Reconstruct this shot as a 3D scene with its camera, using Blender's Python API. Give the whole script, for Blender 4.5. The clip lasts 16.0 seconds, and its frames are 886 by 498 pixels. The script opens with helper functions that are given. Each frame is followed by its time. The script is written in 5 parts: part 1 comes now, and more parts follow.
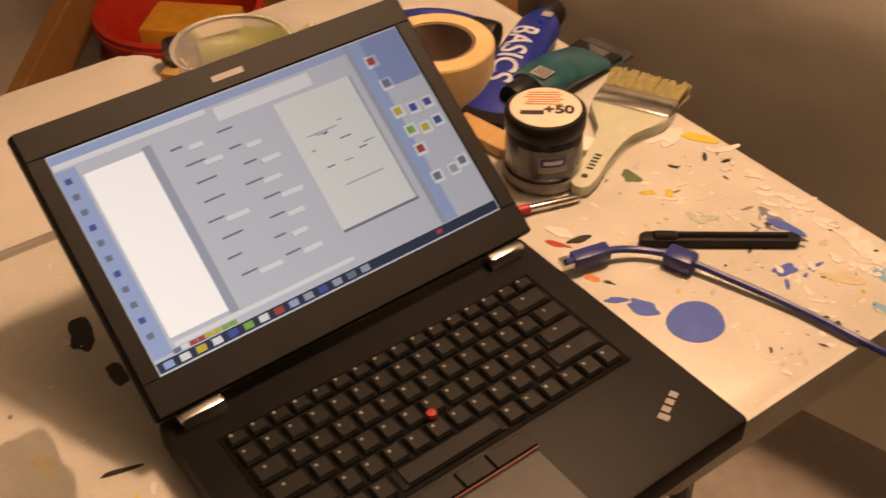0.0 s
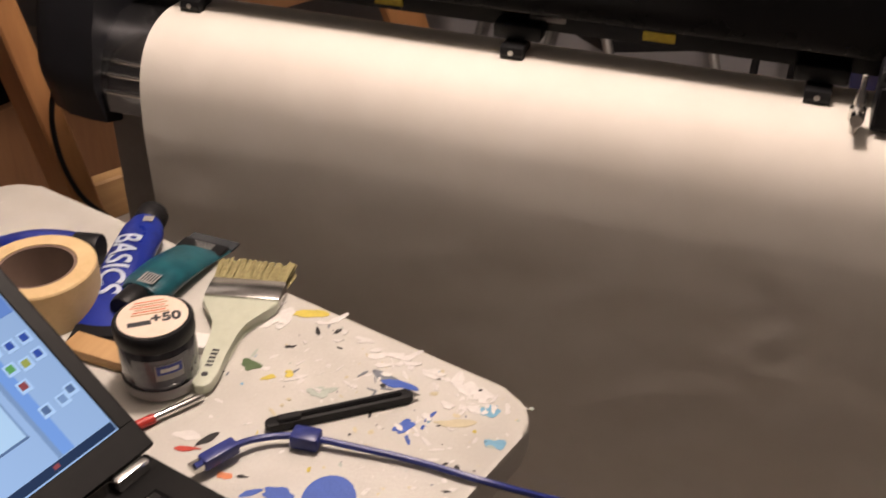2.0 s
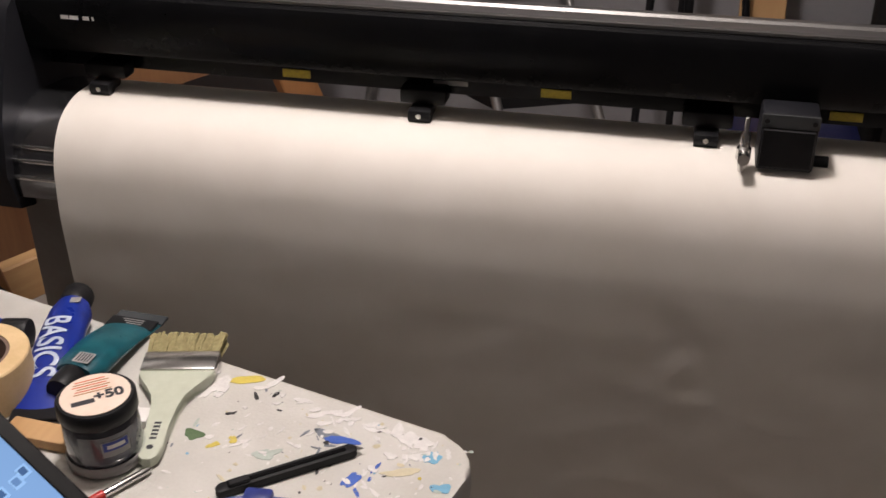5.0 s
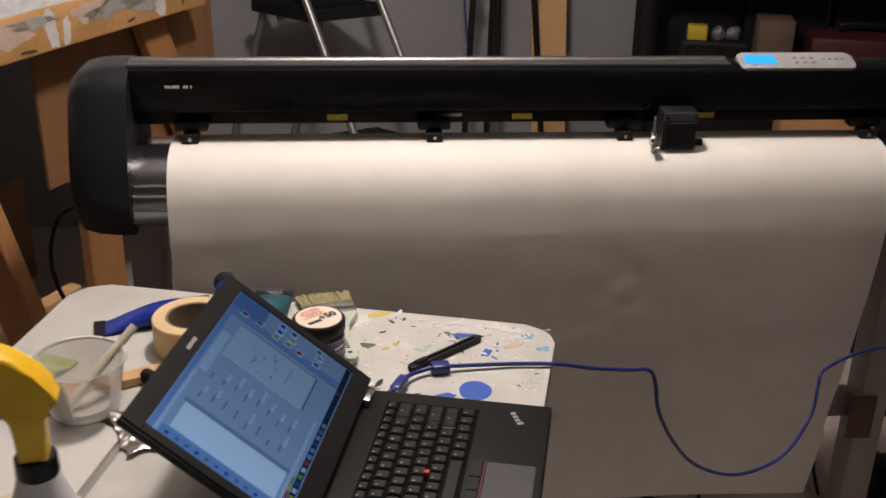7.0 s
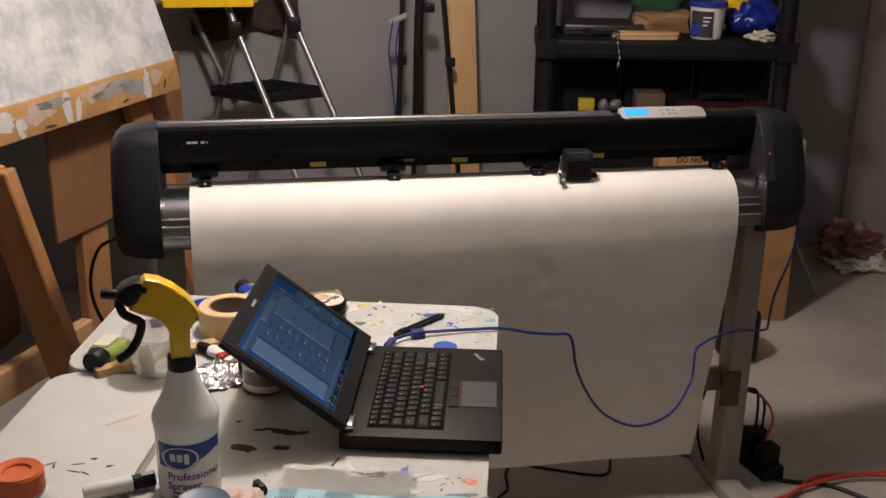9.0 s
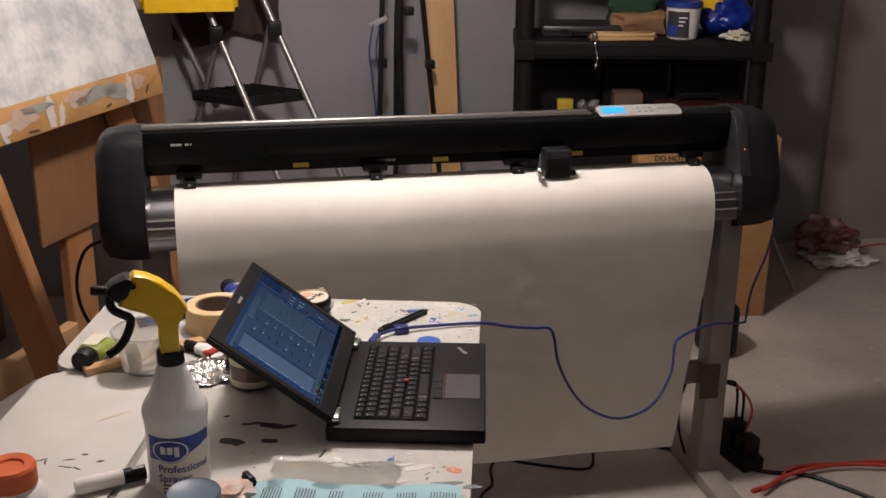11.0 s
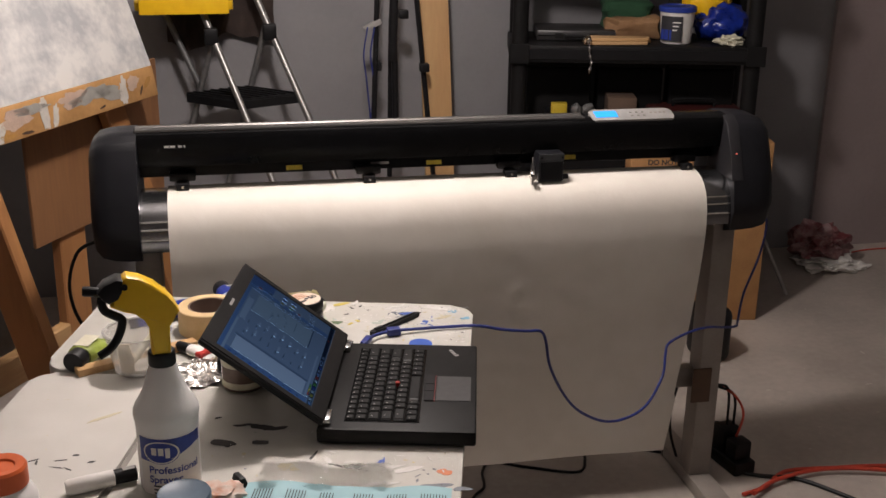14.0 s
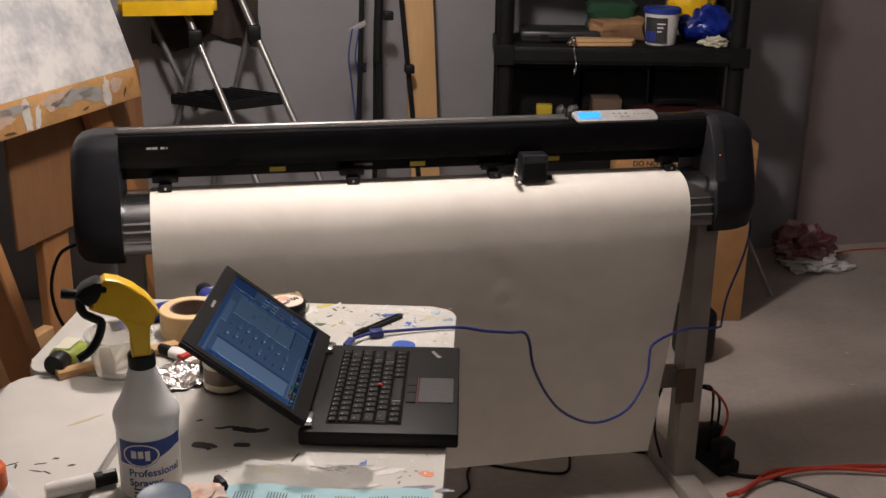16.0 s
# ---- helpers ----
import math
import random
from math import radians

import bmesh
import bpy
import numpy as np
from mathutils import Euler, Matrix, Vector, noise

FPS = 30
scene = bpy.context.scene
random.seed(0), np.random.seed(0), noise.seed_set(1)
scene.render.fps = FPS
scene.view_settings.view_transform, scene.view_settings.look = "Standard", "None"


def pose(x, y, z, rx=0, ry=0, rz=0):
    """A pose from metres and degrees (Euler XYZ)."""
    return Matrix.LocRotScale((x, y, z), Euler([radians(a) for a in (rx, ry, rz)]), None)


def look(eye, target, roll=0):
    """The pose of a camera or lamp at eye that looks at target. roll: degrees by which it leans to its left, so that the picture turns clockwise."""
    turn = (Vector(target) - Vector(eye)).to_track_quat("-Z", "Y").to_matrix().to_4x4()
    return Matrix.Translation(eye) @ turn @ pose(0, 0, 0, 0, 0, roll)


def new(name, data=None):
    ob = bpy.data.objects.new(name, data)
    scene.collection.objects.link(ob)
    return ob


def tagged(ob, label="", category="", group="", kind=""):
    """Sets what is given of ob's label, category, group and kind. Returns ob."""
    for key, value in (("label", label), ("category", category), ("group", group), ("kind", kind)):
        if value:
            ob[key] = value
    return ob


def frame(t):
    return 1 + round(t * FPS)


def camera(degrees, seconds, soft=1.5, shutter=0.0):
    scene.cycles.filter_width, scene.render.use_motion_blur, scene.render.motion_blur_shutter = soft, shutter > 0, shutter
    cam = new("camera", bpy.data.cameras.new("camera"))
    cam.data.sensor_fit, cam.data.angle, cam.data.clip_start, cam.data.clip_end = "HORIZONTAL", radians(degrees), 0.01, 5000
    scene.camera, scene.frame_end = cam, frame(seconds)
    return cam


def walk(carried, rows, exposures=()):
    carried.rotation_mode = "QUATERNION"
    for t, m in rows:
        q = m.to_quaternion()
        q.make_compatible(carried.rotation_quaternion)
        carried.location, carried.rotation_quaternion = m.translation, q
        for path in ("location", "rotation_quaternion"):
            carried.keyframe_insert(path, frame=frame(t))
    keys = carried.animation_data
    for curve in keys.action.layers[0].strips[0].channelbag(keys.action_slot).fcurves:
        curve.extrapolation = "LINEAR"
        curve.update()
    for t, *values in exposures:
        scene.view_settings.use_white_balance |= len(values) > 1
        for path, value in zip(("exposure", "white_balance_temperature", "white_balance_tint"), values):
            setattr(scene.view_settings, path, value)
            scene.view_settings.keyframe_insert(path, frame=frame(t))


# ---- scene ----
import itertools

cam = camera(44.0, 16.0, shutter=0.4)
PATH = [
    (0, (0.254, -0.634, 1.383), (-0.715, 0.536, 0.082), -1.3),
    (0.5, (0.273, -0.626, 1.396), (-0.585, 0.647, 0.114), -0.8),
    (1, (0.292, -0.616, 1.405), (-0.4, 0.791, 0.164), -0.1),
    (1.5, (0.296, -0.612, 1.425), (-0.317, 0.871, 0.233), -0.2),
    (2, (0.316, -0.61, 1.439), (-0.232, 0.974, 0.348), -0.0),
    (2.5, (0.329, -0.605, 1.437), (-0.171, 1.025, 0.392), 0.6),
    (3, (0.33, -0.604, 1.434), (-0.09, 1.059, 0.407), 0.9),
    (3.5, (0.336, -0.602, 1.441), (-0.092, 1.062, 0.418), 0.1),
    (4, (0.328, -0.616, 1.443), (-0.072, 1.072, 0.448), 0.1),
    (4.5, (0.326, -0.619, 1.45), (-0.094, 1.06, 0.448), -0.8),
    (7, (-0.184, -1.317, 1.57), (0.001, 0.491, 0.736), 0.9),
    (7.5, (-0.319, -1.505, 1.604), (-0.026, 0.326, 0.854), 0.2),
    (8, (-0.391, -1.667, 1.624), (0.02, 0.151, 0.899), -0.1),
    (8.5, (-0.403, -1.802, 1.624), (0.008, 0.037, 0.954), 0.8),
    (9, (-0.394, -1.903, 1.631), (-0.018, -0.056, 0.962), 0.7),
    (9.5, (-0.393, -1.932, 1.632), (-0.008, -0.085, 0.969), 0.5),
    (12, (-0.407, -1.951, 1.626), (0.008, -0.109, 0.968), 0.4),
    (12.5, (-0.406, -1.956, 1.628), (0.013, -0.113, 0.972), 0.5),
    (13, (-0.401, -1.955, 1.63), (0.019, -0.112, 0.976), 0.6),
    (13.5, (-0.4, -1.953, 1.629), (0.02, -0.11, 0.976), 0.5),
    (14, (-0.398, -1.952, 1.63), (0.019, -0.109, 0.975), 0.6),
    (14.5, (-0.393, -1.952, 1.629), (0.016, -0.108, 0.972), 0.5),
    (15, (-0.388, -1.951, 1.631), (0.027, -0.108, 0.974), 0.5),
    (15.5, (-0.382, -1.953, 1.63), (0.047, -0.112, 0.975), 0.6),
    (16, (-0.387, -1.952, 1.629), (0.051, -0.113, 0.977), 0.7),
]
walk(cam, [(t, look(eye, target, roll)) for t, eye, target, roll in PATH],
     exposures=[(0, -0.32, 15000, 30), (0.5, -0.34, 15000, 30), (1.0, -0.32, 12000, 27), (1.5, -0.2, 9000, 22), (2.0, -0.12, 6900, 14), (2.5, -0.18, 6300, 11), (3.5, -0.18, 6000, 9), (4.5, -0.18, 6000, 9), (7.0, -0.2, 6150, 9), (7.5, -0.12, 6150, 9), (8.0, 0.24, 6150, 9), (8.3, 0.38, 6150, 9), (8.5, 0.45, 6150, 9), (8.8, 0.2, 6150, 9), (9.0, 0, 6150, 9), (16.0, 0, 6150, 9)])

# ---- light ----
world = bpy.data.worlds.new("world")
scene.world = world
world.use_nodes = True
world.node_tree.nodes["Background"].inputs[0].default_value = (1.0, 0.9, 0.8, 1)
world.node_tree.nodes["Background"].inputs[1].default_value = 0.004


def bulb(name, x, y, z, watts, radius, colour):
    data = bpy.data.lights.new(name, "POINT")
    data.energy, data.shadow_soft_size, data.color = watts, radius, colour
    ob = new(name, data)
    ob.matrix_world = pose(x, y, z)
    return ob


WARM = (1.0, 0.86, 0.78)
bulb("unseen_bulb", -0.06, 0.402, 2.25, 87, 0.09, WARM)
# weak fill light added behind the camera; no lamp is known there
bulb("unseen_bulb", 1.2, -2.2, 2.28, 3.5, 0.08, WARM)


# ---- materials ----
def mat(name, a, b=None, scale=20.0, rough=0.5, metal=0.0, bump=0.0, bscale=120.0, rough2=None, clear=0.0, stretch=(1, 1, 1), per_object=0.0, sharp=0.0, spec=0.5):
    """A painted, wooden, plastic or metal surface: two tones mixed at two scales, with uneven gloss and fine relief."""
    m = bpy.data.materials.new(name)
    m.use_nodes = True
    n, l = m.node_tree.nodes, m.node_tree.links
    p = n["Principled BSDF"]
    b = b or tuple(c * 0.8 for c in a)
    co, mp = n.new("ShaderNodeTexCoord"), n.new("ShaderNodeMapping")
    mp.inputs["Scale"].default_value = stretch
    l.new(co.outputs["Object"], mp.inputs["Vector"])
    big, fine = n.new("ShaderNodeTexNoise"), n.new("ShaderNodeTexNoise")
    big.inputs["Scale"].default_value, big.inputs["Detail"].default_value = scale, 6
    fine.inputs["Scale"].default_value, fine.inputs["Detail"].default_value = bscale, 4
    for t in (big, fine):
        l.new(mp.outputs[0], t.inputs["Vector"])
    ramp = n.new("ShaderNodeValToRGB")
    ramp.color_ramp.elements[0].position, ramp.color_ramp.elements[1].position = 0.3 + 0.15 * sharp, 0.7 - 0.15 * sharp
    ramp.color_ramp.elements[0].color, ramp.color_ramp.elements[1].color = (*b, 1), (*a, 1)
    add = n.new("ShaderNodeMath")
    add.operation = "MULTIPLY_ADD"
    add.inputs[1].default_value, add.inputs[2].default_value = 0.35, -0.17
    l.new(fine.outputs[0], add.inputs[0])
    s = n.new("ShaderNodeMath")
    l.new(big.outputs[0], s.inputs[0])
    l.new(add.outputs[0], s.inputs[1])
    last = s
    if per_object:
        info, k = n.new("ShaderNodeObjectInfo"), n.new("ShaderNodeMath")
        k.operation = "MULTIPLY_ADD"
        k.inputs[1].default_value = per_object
        l.new(info.outputs["Random"], k.inputs[0])
        l.new(s.outputs[0], k.inputs[2])
        last = k
    l.new(last.outputs[0], ramp.inputs[0])
    l.new(ramp.outputs[0], p.inputs["Base Color"])
    r = n.new("ShaderNodeMapRange")
    r.inputs["To Min"].default_value, r.inputs["To Max"].default_value = rough, rough2 if rough2 else min(1, rough + 0.15)
    l.new(fine.outputs[0], r.inputs["Value"])
    l.new(r.outputs[0], p.inputs["Roughness"])
    p.inputs["Specular IOR Level"].default_value = spec
    p.inputs["Metallic"].default_value, p.inputs["Coat Weight"].default_value = metal, clear
    if bump:
        bp = n.new("ShaderNodeBump")
        bp.inputs["Strength"].default_value, bp.inputs["Distance"].default_value = min(1, bump), 0.002
        l.new(fine.outputs[0], bp.inputs["Height"])
        l.new(bp.outputs[0], p.inputs["Normal"])
    return m


def glow(name, colour, strength):
    m = bpy.data.materials.new(name)
    m.use_nodes = True
    p = m.node_tree.nodes["Principled BSDF"]
    p.inputs["Base Color"].default_value, p.inputs["Roughness"].default_value = (0.01, 0.01, 0.01, 1), 0.35
    p.inputs["Emission Color"].default_value, p.inputs["Emission Strength"].default_value = (*colour, 1), strength
    return m


def clear_plastic(name, colour, rough, weight=1.0, ior=1.2):
    m = bpy.data.materials.new(name)
    m.use_nodes = True
    p = m.node_tree.nodes["Principled BSDF"]
    p.inputs["Base Color"].default_value, p.inputs["Roughness"].default_value = (*colour, 1), rough
    p.inputs["Transmission Weight"].default_value, p.inputs["IOR"].default_value = weight, ior
    return m


M_WALL = mat("grey_wall_paint", (0.275, 0.27, 0.28), (0.235, 0.23, 0.24), 3, 0.7, bump=0.15, bscale=60)
M_FLOOR = mat("concrete", (0.47, 0.42, 0.375), (0.35, 0.31, 0.275), 2.2, 0.55, bump=0.3, bscale=40, sharp=0.3)
M_CEIL = mat("ceiling_paint", (0.55, 0.53, 0.5), (0.48, 0.46, 0.44), 4, 0.8)
M_TABLE = mat("grey_table_plastic", (0.62, 0.60, 0.56), (0.56, 0.54, 0.50), 9, 0.32, bump=0.12, bscale=420)
M_SPLASHED = mat("paint_splashed_table_plastic", (0.60, 0.585, 0.54), (0.53, 0.515, 0.47), 16, 0.30, bump=0.2, bscale=300, sharp=0.2)
M_GROOVE = mat("dark_grey_edge", (0.20, 0.19, 0.17), None, 9, 0.5)
M_STEEL = mat("grey_steel_leg", (0.25, 0.25, 0.25), None, 30, 0.4, metal=0.6)
M_PAPER = mat("plotter_paper", (0.78, 0.745, 0.68), (0.70, 0.66, 0.59), 3.5, 0.65, bump=0.8, bscale=14)
M_BLACK = mat("black_plastic", (0.010, 0.010, 0.011), (0.007, 0.007, 0.008), 30, 0.38, bump=0.1, bscale=600, spec=0.25)
M_GLOSS = mat("glossy_black_paint", (0.006, 0.006, 0.0065), (0.004, 0.004, 0.0045), 20, 0.16, spec=0.15)
M_CAP = mat("charcoal_plastic", (0.013, 0.0133, 0.0165), (0.010, 0.0102, 0.0125), 15, 0.36, bump=0.12, bscale=700, spec=0.25)
M_BAR_TOP = mat("brushed_dark_aluminium", (0.17, 0.165, 0.16), (0.12, 0.115, 0.11), 30, 0.28, metal=0.8, stretch=(0.05, 1, 1))
M_CHROME = mat("bright_metal", (0.75, 0.74, 0.72), (0.6, 0.59, 0.57), 30, 0.16, metal=1.0)
M_PLATEN = mat("dark_metal_platen", (0.26, 0.26, 0.27), (0.19, 0.19, 0.20), 20, 0.13, metal=0.95, stretch=(0.1, 1, 1))
M_PANEL = mat("silver_grey_panel", (0.33, 0.32, 0.31), (0.28, 0.27, 0.26), 30, 0.4)
M_WHITE = mat("white_print", (0.8, 0.78, 0.75), (0.72, 0.70, 0.66), 40, 0.5)
M_YELLOW = mat("yellow_sticker", (0.55, 0.42, 0.02), (0.42, 0.30, 0.02), 200, 0.5)
M_LEG = mat("painted_stand_steel", (0.30, 0.27, 0.24), (0.24, 0.21, 0.19), 12, 0.45, bump=0.1)
M_WOOD = mat("pine_wood", (0.40, 0.19, 0.07), (0.25, 0.105, 0.037), 14, 0.5, bump=0.25, bscale=90, stretch=(1, 1, 0.08), per_object=0.25)
M_WOODX = mat("pine_wood_flat", (0.60, 0.38, 0.18), (0.42, 0.24, 0.10), 14, 0.5, bump=0.25, bscale=90, stretch=(0.1, 1, 1), per_object=0.2)
M_DARKWOOD = mat("brown_board", (0.30, 0.15, 0.065), (0.21, 0.10, 0.045), 10, 0.45, bump=0.15, bscale=80, stretch=(1, 1, 0.1))
M_LEDGE = mat("paint_stained_pine", (0.60, 0.34, 0.13), (0.46, 0.25, 0.09), 7, 0.5, bump=0.25, bscale=70, sharp=0.5)
M_CANVAS = mat("painted_canvas", (0.70, 0.69, 0.66), (0.42, 0.43, 0.44), 7.5, 0.6, bump=0.3, bscale=45, sharp=0.45)
M_KEY = mat("black_key_plastic", (0.010, 0.010, 0.010), (0.007, 0.007, 0.007), 60, 0.42, spec=0.25)
M_LAPTOP = mat("matte_black_laptop", (0.009, 0.0085, 0.0085), (0.006, 0.006, 0.006), 40, 0.45, bump=0.15, bscale=900, spec=0.24)
M_RED = mat("red_plastic", (0.50, 0.035, 0.025), (0.38, 0.02, 0.015), 30, 0.4)
M_BLUE = mat("blue_cable_plastic", (0.025, 0.04, 0.22), (0.018, 0.028, 0.16), 60, 0.3)
M_TUBEBLUE = mat("blue_paint_tube", (0.010, 0.030, 0.29), (0.006, 0.018, 0.19), 40, 0.22, bump=0.3, bscale=50)
M_TEAL = mat("teal_paint_tube", (0.010, 0.10, 0.125), (0.005, 0.055, 0.075), 40, 0.22, bump=0.3, bscale=50)
M_TAPE = mat("masking_tape", (0.72, 0.53, 0.29), (0.62, 0.44, 0.22), 30, 0.55, bump=0.15, bscale=200)
M_CARD = mat("brown_cardboard", (0.46, 0.25, 0.10), (0.37, 0.19, 0.075), 12, 0.7, bump=0.15)
M_BOTTLE = clear_plastic("frosted_bottle", (0.90, 0.89, 0.88), 0.38, 0.25, 1.2)
M_SPRAYYEL = mat("yellow_plastic", (0.93, 0.58, 0.012), (0.86, 0.51, 0.010), 25, 0.28)
M_LABELBLUE = mat("blue_label", (0.02, 0.045, 0.30), (0.015, 0.035, 0.25), 60, 0.35)
M_CUP = clear_plastic("clear_plastic_cup", (0.93, 0.92, 0.91), 0.10, 0.74, 1.30)
M_FOIL = mat("crinkled_foil", (0.80, 0.77, 0.74), (0.55, 0.52, 0.50), 60, 0.16, metal=1.0, bump=1.0, bscale=90)
M_BRUSH = mat("pale_green_lacquer", (0.55, 0.58, 0.47), (0.48, 0.51, 0.40), 30, 0.35)
M_BRISTLE = mat("olive_bristle", (0.34, 0.30, 0.14), (0.22, 0.18, 0.075), 150, 0.7, bump=0.6, bscale=400)
M_ORANGE = mat("orange_plastic", (0.66, 0.13, 0.03), (0.56, 0.10, 0.02), 25, 0.35)
M_PINKLABEL = mat("pale_pink_label", (0.80, 0.66, 0.55), (0.74, 0.58, 0.46), 50, 0.5)
M_JAR = mat("smoky_navy_jar", (0.030, 0.034, 0.055), (0.085, 0.085, 0.095), 12, 0.15, clear=0.6)
M_PAPERBLUE = mat("pale_blue_paper", (0.36, 0.58, 0.63), (0.32, 0.53, 0.58), 8, 0.6)
M_INK = mat("dark_ink", (0.03, 0.03, 0.035), None, 60, 0.6)
M_PVC = mat("black_shelf_plastic", (0.013, 0.0125, 0.013), (0.008, 0.008, 0.008), 12, 0.45, bump=0.15, spec=0.15)
M_GREEN = mat("yellow_green_plastic", (0.30, 0.37, 0.06), (0.22, 0.28, 0.05), 30, 0.35)
M_PALE = mat("cream_plastic", (0.66, 0.63, 0.50), (0.58, 0.55, 0.42), 30, 0.4)
M_REDCORD = mat("red_cord", (0.55, 0.06, 0.03), None, 60, 0.4)
M_GREYLID = mat("blue_grey_lid", (0.12, 0.17, 0.23), (0.10, 0.14, 0.19), 30, 0.35)
M_BROWN = mat("brown_contents", (0.16, 0.10, 0.07), (0.10, 0.06, 0.045), 40, 0.3, clear=0.4)
M_FILM = clear_plastic("clear_film", (0.98, 0.98, 0.98), 0.03, 1.0, 1.3)


# ---- mesh helpers ----
def finish(bm, smooth):
    bmesh.ops.recalc_face_normals(bm, faces=bm.faces)
    if smooth:
        for f in bm.faces:
            f.smooth = True
        for e in bm.edges:
            if len(e.link_faces) == 2 and e.calc_face_angle(0) > 0.6:
                e.smooth = False


def part(name, bm, material, parent=None, label="", smooth=True, m=None, kind=""):
    """Links a bmesh as one mesh object under a thing or a part."""
    if m is not None:
        bm.transform(m)
    finish(bm, smooth)
    me = bpy.data.meshes.new(name)
    bm.to_mesh(me)
    bm.free()
    me.materials.append(material)
    ob = new(name, me)
    ob.parent = parent
    return tagged(ob, label=label, kind=kind)


def thing(name, m, label, category, group="", kind=""):
    ob = new(name)
    ob.matrix_basis = m
    ob.empty_display_size = 0.05
    return tagged(ob, label, category, group, kind)


def single(name, bm, material, label, category, group="", kind="", m=None, smooth=True):
    ob = part(name, bm, material, None, smooth=smooth)
    if m is not None:
        ob.matrix_basis = m
    return tagged(ob, label, category, group, kind)


def box(x0, x1, y0, y1, z0, z1, bevel=0.0, seg=2, bm=None):
    tmp = bmesh.new()
    bmesh.ops.create_cube(tmp, size=1)
    for v in tmp.verts:
        v.co = Vector(((x0 + x1) / 2 + v.co.x * (x1 - x0), (y0 + y1) / 2 + v.co.y * (y1 - y0), (z0 + z1) / 2 + v.co.z * (z1 - z0)))
    if bevel:
        bmesh.ops.bevel(tmp, geom=tmp.edges[:], offset=bevel, segments=seg, affect="EDGES", profile=0.5)
    return merge(bm, tmp)


def merge(bm, tmp):
    if bm is None:
        return tmp
    me = bpy.data.meshes.new("tmp")
    tmp.to_mesh(me)
    tmp.free()
    bm.from_mesh(me)
    bpy.data.meshes.remove(me)
    return bm


def lathe(profile, seg=32, bm=None, squash=1.0):
    """Turns a profile of (radius, z) round the z axis."""
    tmp = bmesh.new()
    rings = []
    for r, z in profile:
        if r < 1e-6:
            rings.append([tmp.verts.new((0, 0, z))])
        else:
            rings.append([tmp.verts.new((r * math.cos(2 * math.pi * i / seg), squash * r * math.sin(2 * math.pi * i / seg), z)) for i in range(seg)])
    for a, b in zip(rings, rings[1:]):
        for i in range(seg):
            j = (i + 1) % seg
            if len(a) == 1 and len(b) > 1:
                tmp.faces.new((a[0], b[i], b[j]))
            elif len(b) == 1 and len(a) > 1:
                tmp.faces.new((a[i], b[0], a[j]))
            elif len(a) > 1:
                tmp.faces.new((a[i], a[j], b[j], b[i]))
    return merge(bm, tmp)


def prism(points, h0, h1, bevel=0.0, bm=None, axis="z"):
    """A polygon pushed from h0 to h1 along z, or along x with points of (y, z), or along y with points of (x, z)."""
    tmp = bmesh.new()

    def at(p, h):
        return (p[0], p[1], h) if axis == "z" else (h, p[0], p[1]) if axis == "x" else (p[0], h, p[1])
    lo, hi = [tmp.verts.new(at(p, h0)) for p in points], [tmp.verts.new(at(p, h1)) for p in points]
    caps = [tmp.faces.new(lo), tmp.faces.new(hi[::-1])]
    for i in range(len(points)):
        j = (i + 1) % len(points)
        tmp.faces.new((lo[i], lo[j], hi[j], hi[i]))
    if bevel:
        rim = list({e for f in caps for e in f.edges})
        bmesh.ops.bevel(tmp, geom=rim, offset=bevel, segments=2, affect="EDGES", profile=0.5)
    return merge(bm, tmp)


def smooth_line(points, n=10):
    """A Catmull-Rom line through the points."""
    p = [Vector(q) for q in points]
    p = [2 * p[0] - p[1], *p, 2 * p[-1] - p[-2]]
    out = []
    for a, b, c, d in zip(p, p[1:], p[2:], p[3:]):
        for i in range(n):
            t = i / n
            out.append(0.5 * (2 * b + (c - a) * t + (2 * a - 5 * b + 4 * c - d) * t * t + (3 * b - a - 3 * c + d) * t ** 3))
    return out + [p[-2]]


def rod(points, radius, seg=10, bm=None, radii=None):
    """A round bar or cord along a line of points."""
    tmp = bmesh.new()
    pts = [Vector(q) for q in points]
    up = Vector((0.31, 0.17, 0.93))
    rings = []
    for i, q in enumerate(pts):
        d = (pts[min(i + 1, len(pts) - 1)] - pts[max(i - 1, 0)]).normalized()
        u = d.cross(up)
        u = u.normalized() if u.length > 1e-4 else Vector((1, 0, 0))
        w = d.cross(u)
        r = radii[i] if radii else radius
        rings.append([tmp.verts.new(q + r * (math.cos(2 * math.pi * k / seg) * u + math.sin(2 * math.pi * k / seg) * w)) for k in range(seg)])
    for a, b in zip(rings, rings[1:]):
        for k in range(seg):
            j = (k + 1) % seg
            tmp.faces.new((a[k], a[j], b[j], b[k]))
    tmp.faces.new(rings[0][::-1])
    tmp.faces.new(rings[-1])
    return merge(bm, tmp)


def beam(a, b, w, d, bevel=0.002, side=(0, 0, 1), bm=None):
    """A squared bar from a to b, w wide and d deep, its depth towards side."""
    a, b = Vector(a), Vector(b)
    z = (b - a).normalized()
    y = Vector(side) - z * Vector(side).dot(z)
    y = y.normalized() if y.length > 1e-4 else z.orthogonal().normalized()
    x = y.cross(z)
    tmp = box(-w / 2, w / 2, -d / 2, d / 2, 0, (b - a).length, bevel, 1)
    m = Matrix((x, y, z)).transposed().to_4x4()
    tmp.transform(Matrix.Translation(a) @ m)
    return merge(bm, tmp)


